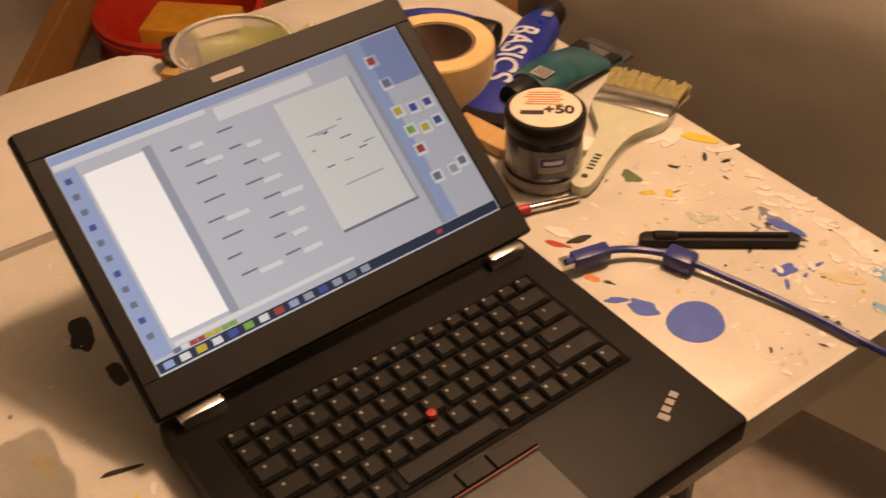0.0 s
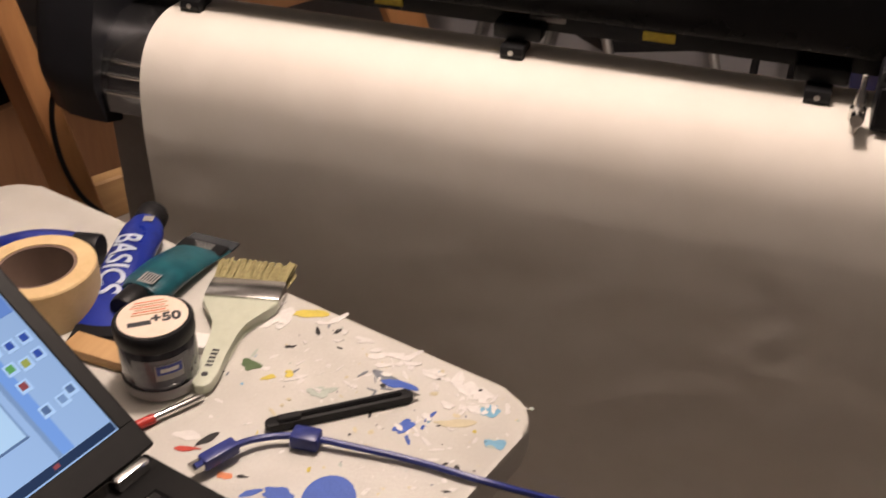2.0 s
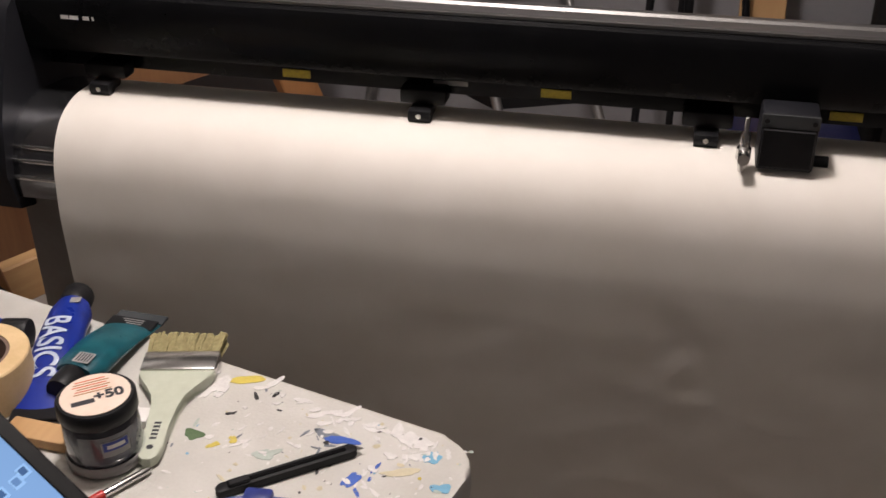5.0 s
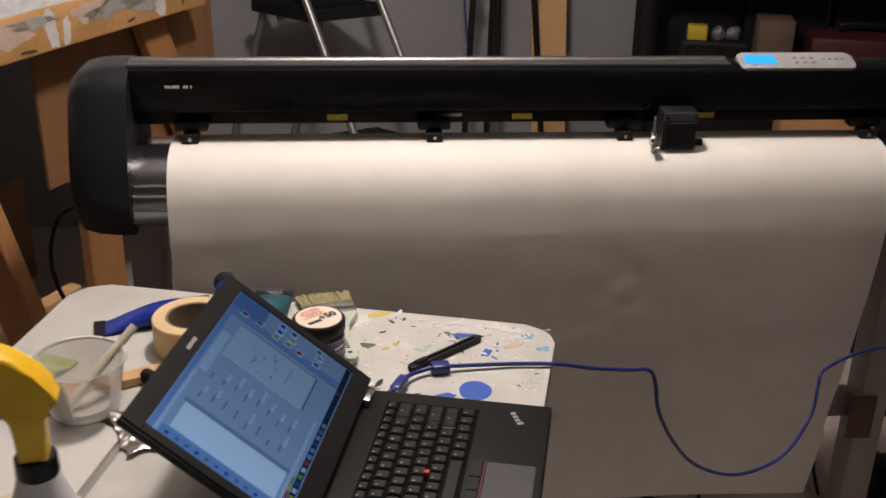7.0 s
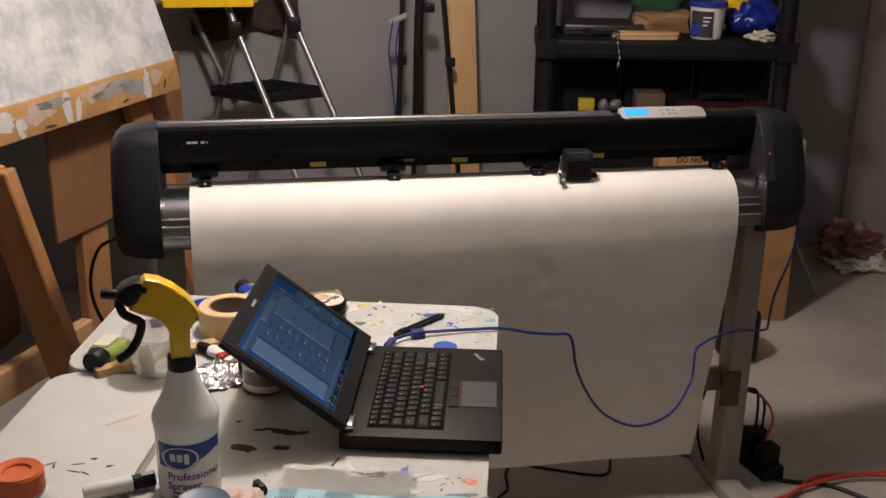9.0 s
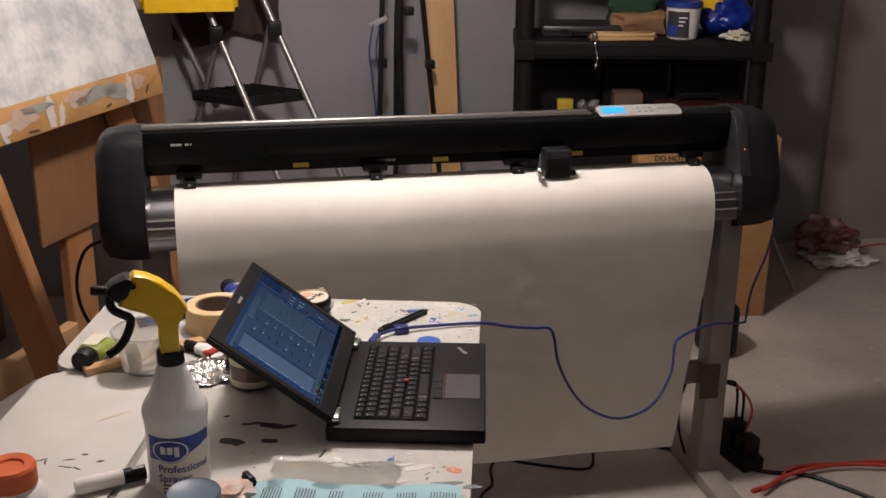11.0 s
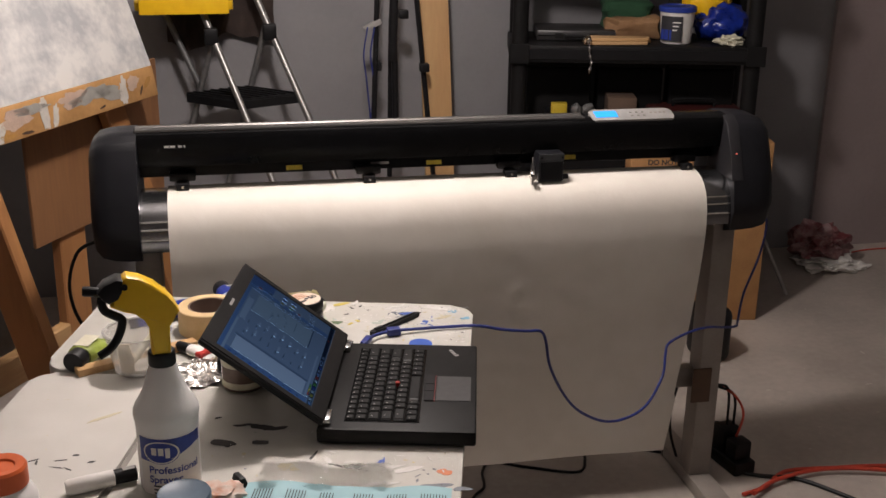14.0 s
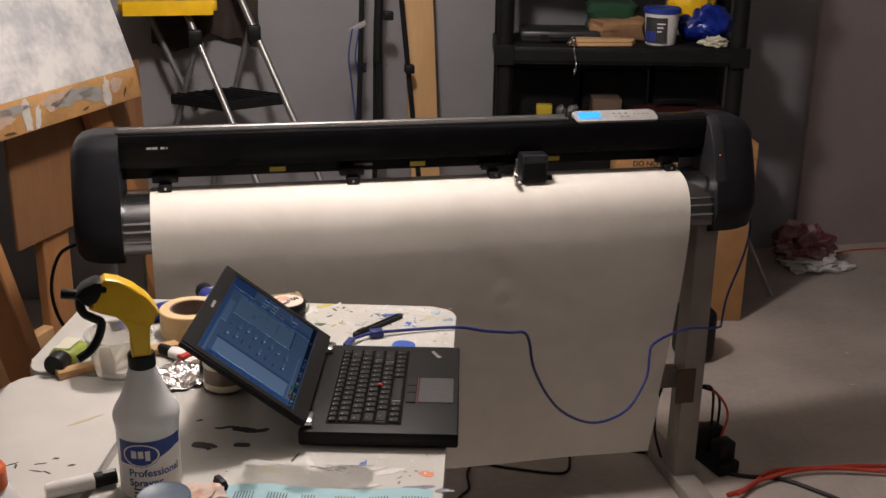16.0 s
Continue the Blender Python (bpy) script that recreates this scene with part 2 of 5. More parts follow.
def rounded(x0, x1, y0, y1, r, n=7):
    out = []
    for cx, cy, a0 in ((x1 - r, y1 - r, 0), (x0 + r, y1 - r, 90), (x0 + r, y0 + r, 180), (x1 - r, y0 + r, 270)):
        out += [(cx + r * math.cos(radians(a0 + 90 * i / n)), cy + r * math.sin(radians(a0 + 90 * i / n))) for i in range(n + 1)]
    return out


def blob(r, rng, n=22, rough=0.3, stretch=1.0):
    """An uneven outline of a spill, as points."""
    k = [rng.uniform(-1, 1) * rough / (i + 1) for i in range(6)]
    f = [rng.uniform(0, 6.3) for i in range(6)]
    out = []
    for i in range(n):
        a = 2 * math.pi * i / n
        q = r * (1 + sum(c * math.sin((j + 2) * a + g) for j, (c, g) in enumerate(zip(k, f))))
        out.append((q * math.cos(a) * stretch, q * math.sin(a) / stretch))
    return out


def text(name, words, size, material, parent, m, label="", extrude=0.0002, bold=0.0):
    cu = bpy.data.curves.new(name, "FONT")
    cu.body, cu.size, cu.extrude, cu.align_x, cu.align_y = words, size, extrude, "CENTER", "CENTER"
    cu.offset = bold
    tmp = bpy.data.objects.new("tmp", cu)
    me = bpy.data.meshes.new_from_object(tmp)
    bpy.data.objects.remove(tmp)
    me.name = name
    me.materials.clear()
    me.materials.append(material)
    ob = new(name, me)
    ob.parent, ob.matrix_basis = parent, m
    return tagged(ob, label=label)


# ---- room ----
def structure(name, bm, material, label, category):
    return single(name, bm, material, label, category, kind="structure", smooth=False)


structure("floor", box(-3.2, 3.6, -3.6, 2.36, -0.1, 0.0), M_FLOOR, "bare grey-brown concrete basement floor, scuffed and dusty", "floor")
structure("ceiling", box(-3.2, 3.6, -3.6, 2.36, 2.45, 2.55), M_CEIL, "pale painted basement ceiling, plain and unlit", "ceiling")
structure("wall_north", box(-3.2, 3.6, 2.36, 2.48, 0, 2.45), M_WALL, "plain grey painted basement wall, slightly marked", "wall")
structure("wall_panel", box(2.295, 3.6, 2.338, 2.3595, 0, 2.45), mat("brownish_wall_board", (0.37, 0.305, 0.30), (0.31, 0.255, 0.25), 2.5, 0.6, bump=0.15, bscale=50), "brownish grey wall board beside the bare grey wall", "wall")
structure("wall_south", box(-3.2, 3.6, -3.72, -3.6, 0, 2.45), M_WALL, "plain grey painted wall behind the tables", "wall")
structure("wall_west", box(-3.32, -3.2, -3.6, 2.36, 0, 2.45), M_WALL, "plain grey painted wall beyond the easel", "wall")
structure("wall_east", box(3.6, 3.72, -3.6, 2.36, 0, 2.45), M_WALL, "plain grey painted wall beyond the shelves", "wall")

debris = bmesh.new()
rng = random.Random(19)
for i in range(90):
    x, y, r = rng.uniform(0.9, 2.6), rng.uniform(0.3, 2.2), 0.002 + 0.007 * rng.random() ** 3
    pts = blob(r, rng, 9, 0.4, rng.uniform(0.7, 1.6))
    lo, hi = [debris.verts.new((x + a, y + b, 0.0004)) for a, b in pts], [debris.verts.new((x + a * 0.8, y + b * 0.8, 0.0016)) for a, b in pts]
    debris.faces.new(hi)
    for k in range(9):
        debris.faces.new((lo[k], lo[(k + 1) % 9], hi[(k + 1) % 9], hi[k]))
single("floor_debris", debris, mat("pale_dust_crumbs", (0.62, 0.58, 0.52), (0.40, 0.36, 0.32), 30, 0.8), "scattered pale crumbs and paint flecks on the concrete", "debris", kind="stuff", smooth=False)

M_BRACKET = mat("brown_bracket_paint", (0.10, 0.055, 0.03), None, 30, 0.6)

# ---- tables ----
TOP = 0.74
TURN = -15.5
TABLE_M = pose(0.152, 0.176, 0, 0, 0, TURN)      # far corner of the tables, x along their far edge


def table(label, x0, x1, y0, y1, r, legs, surface):
    t = thing("folding_table", TABLE_M, label, "folding table", "work tables pushed together")
    part("tabletop", prism(rounded(x0, x1, y0, y1, r), TOP - 0.036, TOP, 0.006), surface, t, "light grey moulded plastic top", smooth=True)
    part("skirt", prism(rounded(x0 + 0.012, x1 - 0.012, y0 + 0.012, y1 - 0.012, r), TOP - 0.05, TOP - 0.037), M_GROOVE, t)
    for lx, ly in legs:
        part("leg", rod([(lx, ly, 0), (lx, ly, TOP - 0.051)], 0.0125), M_STEEL, t)
    for ly in sorted({q[1] for q in legs}):
        xs = [q[0] for q in legs if q[1] == ly]
        part("crossbar", rod([(min(xs), ly, 0.2), (max(xs), ly, 0.2)], 0.009), M_STEEL, t)
    return t


far_table = table("small light grey plastic folding table spattered with paint", -0.80, 0, -0.375, 0, 0.05,
                  [(-0.70, -0.10), (-0.16, -0.10), (-0.70, -0.30), (-0.16, -0.30)], M_SPLASHED)
near_table = table("light grey plastic folding table under the laptop, blotched with paint", -0.526, 0, -1.25, -0.379, 0.012,
                   [(-0.46, -0.50), (-0.12, -0.50), (-0.46, -1.15), (-0.12, -1.15)], M_SPLASHED)
side_table = table("light grey plastic folding table holding the spray bottle", -0.80, -0.540, -1.25, -0.388, 0.035,
                   [(-0.76, -0.45), (-0.60, -0.45), (-0.76, -1.18), (-0.60, -1.18)], M_TABLE)
part("edge_trim", box(-0.5395, -0.5265, -1.24, -0.392, TOP - 0.02, TOP - 0.004, 0.002, 1), mat("grey_hinge_trim", (0.30, 0.28, 0.25), None, 20, 0.4), side_table, "grey hinge strip")

# ---- cutting plotter ----
PLOT = Matrix.Translation((-0.5, 0.6, 0.91)) @ pose(0, 0, 0, 0, 0.25, -1.0) @ Matrix.Translation((0.5, -0.6, -0.91))
plotter = thing("cutting_plotter", PLOT, "black floor-standing vinyl cutting plotter with a sheet of paper loaded", "cutting plotter")
BAR = [(0.634, 0.936), (0.634, 0.960), (0.626, 0.968), (0.590, 0.972), (0.586, 0.985), (0.580, 1.036), (0.585, 1.049), (0.597, 1.055), (0.64, 1.056), (0.68, 1.045), (0.70, 1.02), (0.70, 0.940)]
part("gantry_beam", prism(BAR, -0.55, 0.905, axis="x"), M_GLOSS, plotter, "glossy black cross beam")
part("beam_top", prism([(0.592, 1.0535), (0.592, 1.057), (0.597, 1.0585), (0.602, 1.0570), (0.622, 1.0575), (0.626, 1.0605), (0.636, 1.0605), (0.638, 1.0565), (0.60, 1.0555)], -0.548, 0.53, axis="x"), M_BAR_TOP, plotter, "satin grey ridged beam top")
PLATEN = [(0.70, 0.890), (0.66, 0.903), (0.60, 0.910), (0.567, 0.907), (0.538, 0.894), (0.516, 0.870), (0.504, 0.842), (0.500, 0.815), (0.503, 0.792), (0.70, 0.785)]
part("platen", prism(PLATEN, -0.55, 0.905, axis="x"), M_PLATEN, plotter, "dark metal curved platen")
for z in (0.862, 0.845, 0.822):
    y = 0.513 if z > 0.85 else 0.5055 if z > 0.83 else 0.5008
    part("platen_rib", rod([(-0.549, y, z), (0.904, y, z)], 0.003, 8), M_CHROME, plotter, "bright metal rib")


def end_cap(x_in, x_out):
    """A deep rounded plastic end housing, its inner face at x_in."""
    s = 1 if x_out > x_in else -1
    w = abs(x_out - x_in)
    side = [(0.50, 0.775), (0.485, 0.83), (0.50, 0.90), (0.535, 0.985), (0.560, 1.034), (0.59, 1.052), (0.68, 1.052), (0.725, 1.03), (0.74, 0.95), (0.75, 0.80), (0.73, 0.768), (0.53, 0.765)]
    bm = bmesh.new()
    rings = []
    cy, cz = 0.625, 0.92
    for u, k in ((0, 1.0), (0.25, 1.0), (0.55, 0.985), (0.8, 0.94), (0.94, 0.84), (1.0, 0.70)):
        rings.append([bm.verts.new((x_in + s * w * u, cy + (y - cy) * k, cz + (z - cz) * k)) for y, z in side])
    for a, b in zip(rings, rings[1:]):
        for i in range(len(side)):
            j = (i + 1) % len(side)
            bm.faces.new((a[i], a[j], b[j], b[i]))
    bm.faces.new(rings[0])
    bm.faces.new(rings[-1][::-1])
    bmesh.ops.subdivide_edges(bm, edges=[e for e in bm.edges if abs(e.verts[0].co.x - e.verts[1].co.x) < 1e-5], cuts=2, smooth=0.6, use_grid_fill=True)
    return bm


part("end_housing", end_cap(-0.545, -0.652), M_CAP, plotter, "dark charcoal rounded end housing")
part("end_housing", end_cap(0.90, 1.02), M_CAP, plotter, "dark charcoal rounded end housing")
part("power_light", box(0.910, 0.9135, 0.5235, 0.5400, 0.966, 0.9695, 0.0006, 1), glow("red_light", (1, 0.15, 0.10), 0.9), plotter, "small red lamp")
for x in (-0.185, 0.158, 0.505):
    part("sticker", box(x - 0.019, x + 0.019, 0.6315, 0.6335, 0.942, 0.953), M_YELLOW, plotter, "yellow warning sticker", smooth=False)
part("printed_mark", box(0.0, 0.045, 0.6315, 0.6332, 0.948, 0.954), M_PANEL, plotter, "small grey printed mark", smooth=False)
for k, w in enumerate((0.011, 0.010, 0.003, 0.009, 0.003)):
    x = -0.484 + k * 0.0125 - (0.003 if k == 2 else 0) - (0.006 if k > 2 else 0)
    part("badge_bar", box(x, x + w, 0.5815, 0.5835, 1.018, 1.033 if k in (0, 3) else 1.029), M_WHITE, plotter, "silver badge mark", smooth=False)


def pinch(x):
    body = part("pinch_roller", box(x - 0.030, x + 0.030, 0.604, 0.6335, 0.930, 0.950, 0.004), M_BLACK, plotter, "black pinch roller block")
    part("arm", box(x - 0.015, x + 0.015, 0.584, 0.620, 0.917, 0.930, 0.004), M_BLACK, body)
    part("wheel", rod([(x - 0.014, 0.592, 0.921), (x + 0.014, 0.592, 0.921)], 0.009, 16), M_BLACK, body)
    part("pin", rod([(x, 0.5835, 0.923), (x, 0.5815, 0.923)], 0.0035, 10), M_CHROME, body)


for x in (-0.448, -0.008, 0.345, 0.81):
    pinch(x)

# carriage with its blade holder
CX = 0.435
car = part("carriage", box(CX - 0.032, CX + 0.032, 0.548, 0.600, 0.908, 0.980, 0.004), M_CAP, plotter, "dark box-shaped cutting carriage")
part("cover", box(CX - 0.032, CX + 0.032, 0.5455, 0.547, 0.962, 0.979, 0.0006, 1), mat("dark_slate_plastic", (0.055, 0.058, 0.06), None, 30, 0.4), car, "slate grey carriage top strip")
part("guard", box(CX - 0.029, CX + 0.029, 0.543, 0.547, 0.914, 0.961, 0.001, 1), M_BLACK, car)
for s in (-1, 1):
    part("screw", rod([(CX + s * 0.026, 0.5456, 0.971), (CX + s * 0.026, 0.5435, 0.971)], 0.003, 8), M_BLACK, car)
part("blade_holder", lathe([(0, 0.902), (0.004, 0.904), (0.006, 0.918), (0.0085, 0.920), (0.0085, 0.934), (0.006, 0.937), (0.006, 0.950), (0.003, 0.955), (0.003, 0.972), (0, 0.974)], 16), M_CHROME, car, "bright metal blade holder", m=pose(CX - 0.047, 0.548, 0))
part("clamp_knob", rod([(CX - 0.047, 0.540, 0.927), (CX - 0.047, 0.528, 0.927)], 0.007, 12), M_CHROME, car)
part("roller_knob", rod([(CX + 0.032, 0.57, 0.915), (CX + 0.050, 0.57, 0.915)], 0.007, 12), M_BLACK, car)

part("cap_fascia", prism([(y - 0.002, z) for y, z in ((0.502, 0.905), (0.535, 0.985), (0.560, 1.034), (0.59, 1.0535), (0.66, 1.0535), (0.66, 0.905))], 0.895, 0.926, 0.002, axis="x"), mat("dark_grey_fascia", (0.022, 0.0215, 0.024), (0.018, 0.0175, 0.02), 20, 0.4, spec=0.3), plotter, "dark grey inner fascia")

# control panel on the beam
pan = part("control_panel", prism(rounded(0.548, 0.766, -0.026, 0.026, 0.012), 0, 0.010, 0.003), M_PANEL, plotter, "silver grey control panel", m=pose(0, 0.610, 1.050, 18, 0, 0))
PM = pose(0, 0.610, 1.050, 18, 0, 0)
part("display", box(0.560, 0.618, -0.013, 0.016, 0.0101, 0.0115, 0.001, 1), glow("blue_display", (0.03, 0.36, 1.0), 1.6), pan, "glowing blue display", m=PM)
for i in range(3):
    for j in range(2):
        part("button", box(0.652 + i * 0.016, 0.659 + i * 0.016, -0.011 + j * 0.016, -0.006 + j * 0.016, 0.0101, 0.0115, 0.0006, 1), M_GROOVE, pan, m=PM)
for i in range(4):
    part("button", box(0.706 + i * 0.012, 0.712 + i * 0.012, 0.001, 0.007, 0.0101, 0.012, 0.001, 1), M_LEG, pan, m=PM)

# stand
for x in (-0.535, 0.905):
    st = part("stand_leg", box(x - 0.03, x + 0.03, 0.535, 0.605, 0.045, 0.79, 0.004), M_LEG, plotter, "beige-grey painted steel stand leg")
    part("foot_bar", box(x - 0.033, x + 0.033, 0.27, 0.93, 0.006, 0.046, 0.005), M_LEG, st, "beige-grey foot bar")
    for y in (0.30, 0.90):
        part("castor", rod([(x - 0.015, y, 0.02), (x + 0.015, y, 0.02)], 0.0195, 16), M_BLACK, st)
part("roll_bracket", box(0.855, 0.908, 0.528, 0.5345, 0.275, 0.375, 0.002), M_BRACKET, plotter, "brown bracket plate on the stand leg")
part("stand_crossbar", box(-0.505, 0.875, 0.575, 0.605, 0.30, 0.36, 0.003), M_LEG, plotter)

# ---- paper over the platen ----
def paper_sheet():
    prof = [(0.71, 0.70), (0.708, 0.80), (0.702, 0.875), (0.66, 0.9065), (0.60, 0.9135), (0.567, 0.9105), (0.537, 0.898), (0.514, 0.874), (0.5005, 0.842), (0.4950, 0.805), (0.4925, 0.775)]
    line = [(v.x, v.y) for v in smooth_line([(a, b, 0) for a, b in prof], 4)]
    z = 0.763
    while z > 0.128:
        line.append((0.4915 + 0.001 * math.exp(-(0.775 - z) / 0.03) + 0.045 * ((0.775 - z) / 0.65) ** 1.5, z))
        z -= 0.012
    bm = bmesh.new()
    nx = 110
    rows = []
    for y, z in line:
        row = []
        for i in range(nx + 1):
            u = i / nx
            drop = max(0.0, min(1.0, (0.80 - z) / 0.4)) if y < 0.52 else 0.0
            x = -0.483 + u * 1.316
            p = Vector((x * 1.7, z * 4.5, 3.1))
            w = 0.0016 * noise.noise(p) + 0.0011 * noise.noise(Vector((x * 4 + z * 3, z * 7 - x * 2, 8.0)))
            w += 0.0017 * (1 - abs(noise.noise(Vector((x * 5 + z * 4, z * 13 - x * 3, 1.0)))) * 3)
            for dx, dz, a, s in ((0.362, 0.742, 0.0030, 0.012), (0.340, 0.716, -0.0026, 0.011), (0.372, 0.712, 0.0026, 0.010), (0.352, 0.690, -0.0024, 0.013), (0.345, 0.640, 0.0026, 0.013), (0.362, 0.628, -0.0022, 0.012), (0.353, 0.59, 0.0020, 0.012), (0.358, 0.555, -0.0018, 0.012), (0.11, 0.765, 0.0024, 0.014), (0.09, 0.748, -0.0018, 0.012), (-0.44, 0.762, 0.004, 0.018), (-0.41, 0.735, -0.0035, 0.018), (-0.20, 0.79, 0.0015, 0.012)):
                w += 1.1 * a * math.exp(-((x - dx) ** 2 + (z - dz) ** 2) / (2 * s * s)) / max(drop, 0.4)
            edge = 0.012 * max(0, (u - 0.93) / 0.07) ** 2 * drop
            x2 = x - 0.042 * u * max(0, (0.8 - z) / 0.65) ** 1.5 * (1 if y < 0.6 else 0)
            row.append(bm.verts.new((x2, y - w * drop + edge, z + (0.008 * noise.noise(Vector((x * 3, 0, 5))) if z < 0.14 and y < 0.6 else 0))))
        rows.append(row)
    for a, b in zip(rows, rows[1:]):
        for i in range(nx):
            bm.faces.new((a[i], a[i + 1], b[i + 1], b[i]))
    return bm


single("paper_sheet", paper_sheet(), M_PAPER, "large off-white paper sheet, creased, hanging from the plotter", "paper sheet", m=PLOT)

# ---- laptop ----
LAP = pose(-0.190, -0.199, TOP, 0, 0, -14.4)     # middle of the hinge line; x to the front edge, y to the far side
HW = 0.1725
laptop = thing("laptop", LAP, "open matte black business laptop running a drawing program", "laptop")
base = part("base", box(-0.014, 0.246, -HW, HW, 0.004, 0.030, 0.004), M_LAPTOP, laptop, "matte black keyboard base")
for y in (-0.13, 0.13):
    for x in (0.02, 0.22):
        part("foot", lathe([(0, 0.0), (0.007, 0.0), (0.008, 0.005), (0, 0.005)], 12), M_BLACK, base, m=pose(x, y, 0))
part("keyboard_well", box(0.028, 0.152, -0.145, 0.145, 0.0302, 0.0308), M_GLOSS, base, "black keyboard bed", smooth=False)
KEY_MESH = {}


def key(cx, cy, w, d, low=0):
    k = (round(w, 4), round(d, 4))
    if k not in KEY_MESH:
        bm = box(-d / 2, d / 2, -w / 2, w / 2, 0, 0.0035, 0.0012, 1)
        for v in bm.verts:
            if v.co.z > 0.002:
                v.co.x, v.co.y = v.co.x * 0.88, v.co.y * 0.90
        finish(bm, False)
        KEY_MESH[k] = bpy.data.meshes.new("key")
        bm.to_mesh(KEY_MESH[k])
        bm.free()
        KEY_MESH[k].materials.append(M_KEY)
    ob = new("key", KEY_MESH[k])
    ob.parent, ob.matrix_basis = base, pose(cx, cy, 0.0308)
    return ob


MARK = {}


def legend(cx, cy):
    """The small unreadable white mark of a key."""
    if not MARK:
        bm = box(-0.0013, 0.0013, -0.0010, 0.0010, 0, 0.0002)
        finish(bm, False)
        MARK["m"] = bpy.data.meshes.new("key_mark")
        bm.to_mesh(MARK["m"])
        bm.free()
        MARK["m"].materials.append(M_PANEL)
    ob = new("key_mark", MARK["m"])
    ob.parent, ob.matrix_basis = base, pose(cx - 0.003, cy - 0.003, 0.0344)


# rows from the hinge to the front; widths run from the user's left (near side) to the right
ROWS = [(0.031, 0.011, [1.0] * 16), (0.047, 0.0165, [1] * 13 + [2]), (0.0655, 0.0165, [1.5] + [1] * 12 + [1.5]), (0.084, 0.0165, [1.8] + [1] * 11 + [2.2]),
        (0.1025, 0.0165, [2.3] + [1] * 10 + [2.7]), (0.121, 0.0165, [1, 1, 1, 1, 5, 1, 1, 1, 1, 1, 1])]
for cx, d, widths in ROWS:
    cx = 0.037 + (cx - 0.031) * 1.13
    d *= 1.1
    unit = 0.284 / sum(widths)
    y = -0.142
    for w in widths:
        key(cx, y + w * unit / 2, w * unit - 0.0028, d)
        if w < 2.9:
            legend(cx, y + w * unit / 2)
        y += w * unit
part("pointing_stick", lathe([(0, 0.040), (0.0035, 0.0395), (0.0045, 0.037), (0.0035, 0.0345), (0.003, 0.031)], 14), M_RED, base, "red rubber pointing stick", m=pose(0.1075, -0.012, 0))
for y0, y1 in ((-0.066, -0.030), (-0.029, -0.003), (-0.002, 0.034)):
    part("touchpad_button", box(0.156, 0.172, y0, y1, 0.0302, 0.0325, 0.0008, 1), M_BLACK, base, "black button edged in red")
part("button_stripe", box(0.1725, 0.174, -0.066, 0.034, 0.0302, 0.0312), mat("dark_red_stripe", (0.16, 0.012, 0.010), None, 60, 0.4), base, "thin dark red stripe", smooth=False)
part("touchpad", box(0.176, 0.236, -0.063, 0.031, 0.0302, 0.0312, 0.0004, 1), mat("touchpad_plastic", (0.045, 0.043, 0.045), (0.035, 0.034, 0.035), 80, 0.4), base, "dull grey-black touchpad")
for k in range(4):
    part("badge_bar", box(0.200, 0.2065 + 0.002 * (k == 0), 0.118 + k * 0.008, 0.1235 + k * 0.008, 0.0302, 0.0306), M_PANEL, base, "silver badge mark", smooth=False, m=Matrix.Translation((0.2, 0.13, 0)) @ pose(0, 0, 0, 0, 0, 25) @ Matrix.Translation((-0.2, -0.13, 0)))
for y in (-0.1425, 0.1425):
    part("hinge", box(-0.008, 0.008, y - 0.018, y + 0.018, 0.028, 0.0425, 0.003), M_CHROME, laptop, "silver metal hinge")

LID = Matrix.Translation((0, 0, 0.038)) @ pose(0, 0, 0, 0, 36.5, 0)    # x runs up the lid backwards
lid = part("lid", box(-0.243, -0.004, -HW - 0.003, HW + 0.003, -0.006, 0.004, 0.0025), M_LAPTOP, laptop, "matte black screen lid", m=LID)
for a, b, c, d in ((-0.2425, -0.218, -HW, HW), (-0.032, -0.005, -HW, HW), (-0.218, -0.032, -HW, -HW + 0.014), (-0.218, -0.032, HW - 0.014, HW)):
    part("bezel", box(a, b, c, d, 0.0042, 0.0062, 0.0006, 1), M_LAPTOP, lid, m=LID)
part("camera_window", box(-0.231, -0.226, -0.014, 0.014, 0.0063, 0.0068), M_PANEL, lid, "small grey lens window", smooth=False, m=LID)


def lit_panel(name, r, g, b):
    """A liquid-crystal panel: bright behind a dark filter layer, so it dims when seen from the side."""
    m = glow("screen_" + name, (6.0 * r, 9.7 * g, 14.4 * b), 1.0)
    p = m.node_tree.nodes["Principled BSDF"]
    p.inputs["Coat Weight"].default_value, p.inputs["Coat IOR"].default_value, p.inputs["Coat Roughness"].default_value = 1.0, 1.05, 0.2
    p.inputs["Coat Tint"].default_value = (0.069, 0.068, 0.075, 1)
    return m


SC = {k: lit_panel(k, *c) for k, c in (("grey", (1.0, 1.0, 1.0)), ("white", (2.05, 1.85, 1.62)), ("page", (1.35, 1.32, 1.15)), ("strip", (1.4, 1.35, 1.25)), ("blue", (0.55, 0.72, 1.0)), ("side", (0.42, 0.55, 0.85)), ("mid", (0.62, 0.66, 0.72)), ("dark", (0.30, 0.34, 0.42)), ("bar", (0.06, 0.08, 0.12)), ("red", (0.9, 0.14, 0.10)), ("green", (0.35, 0.75, 0.15)), ("gold", (1.1, 0.8, 0.12)), ("navy", (0.10, 0.17, 0.5)))}
# screen coordinates: across from the user's left (0) to the right (1), down from the top (0) to the bottom (1)
SX0, SX1, SY = -0.216, -0.034, 0.157


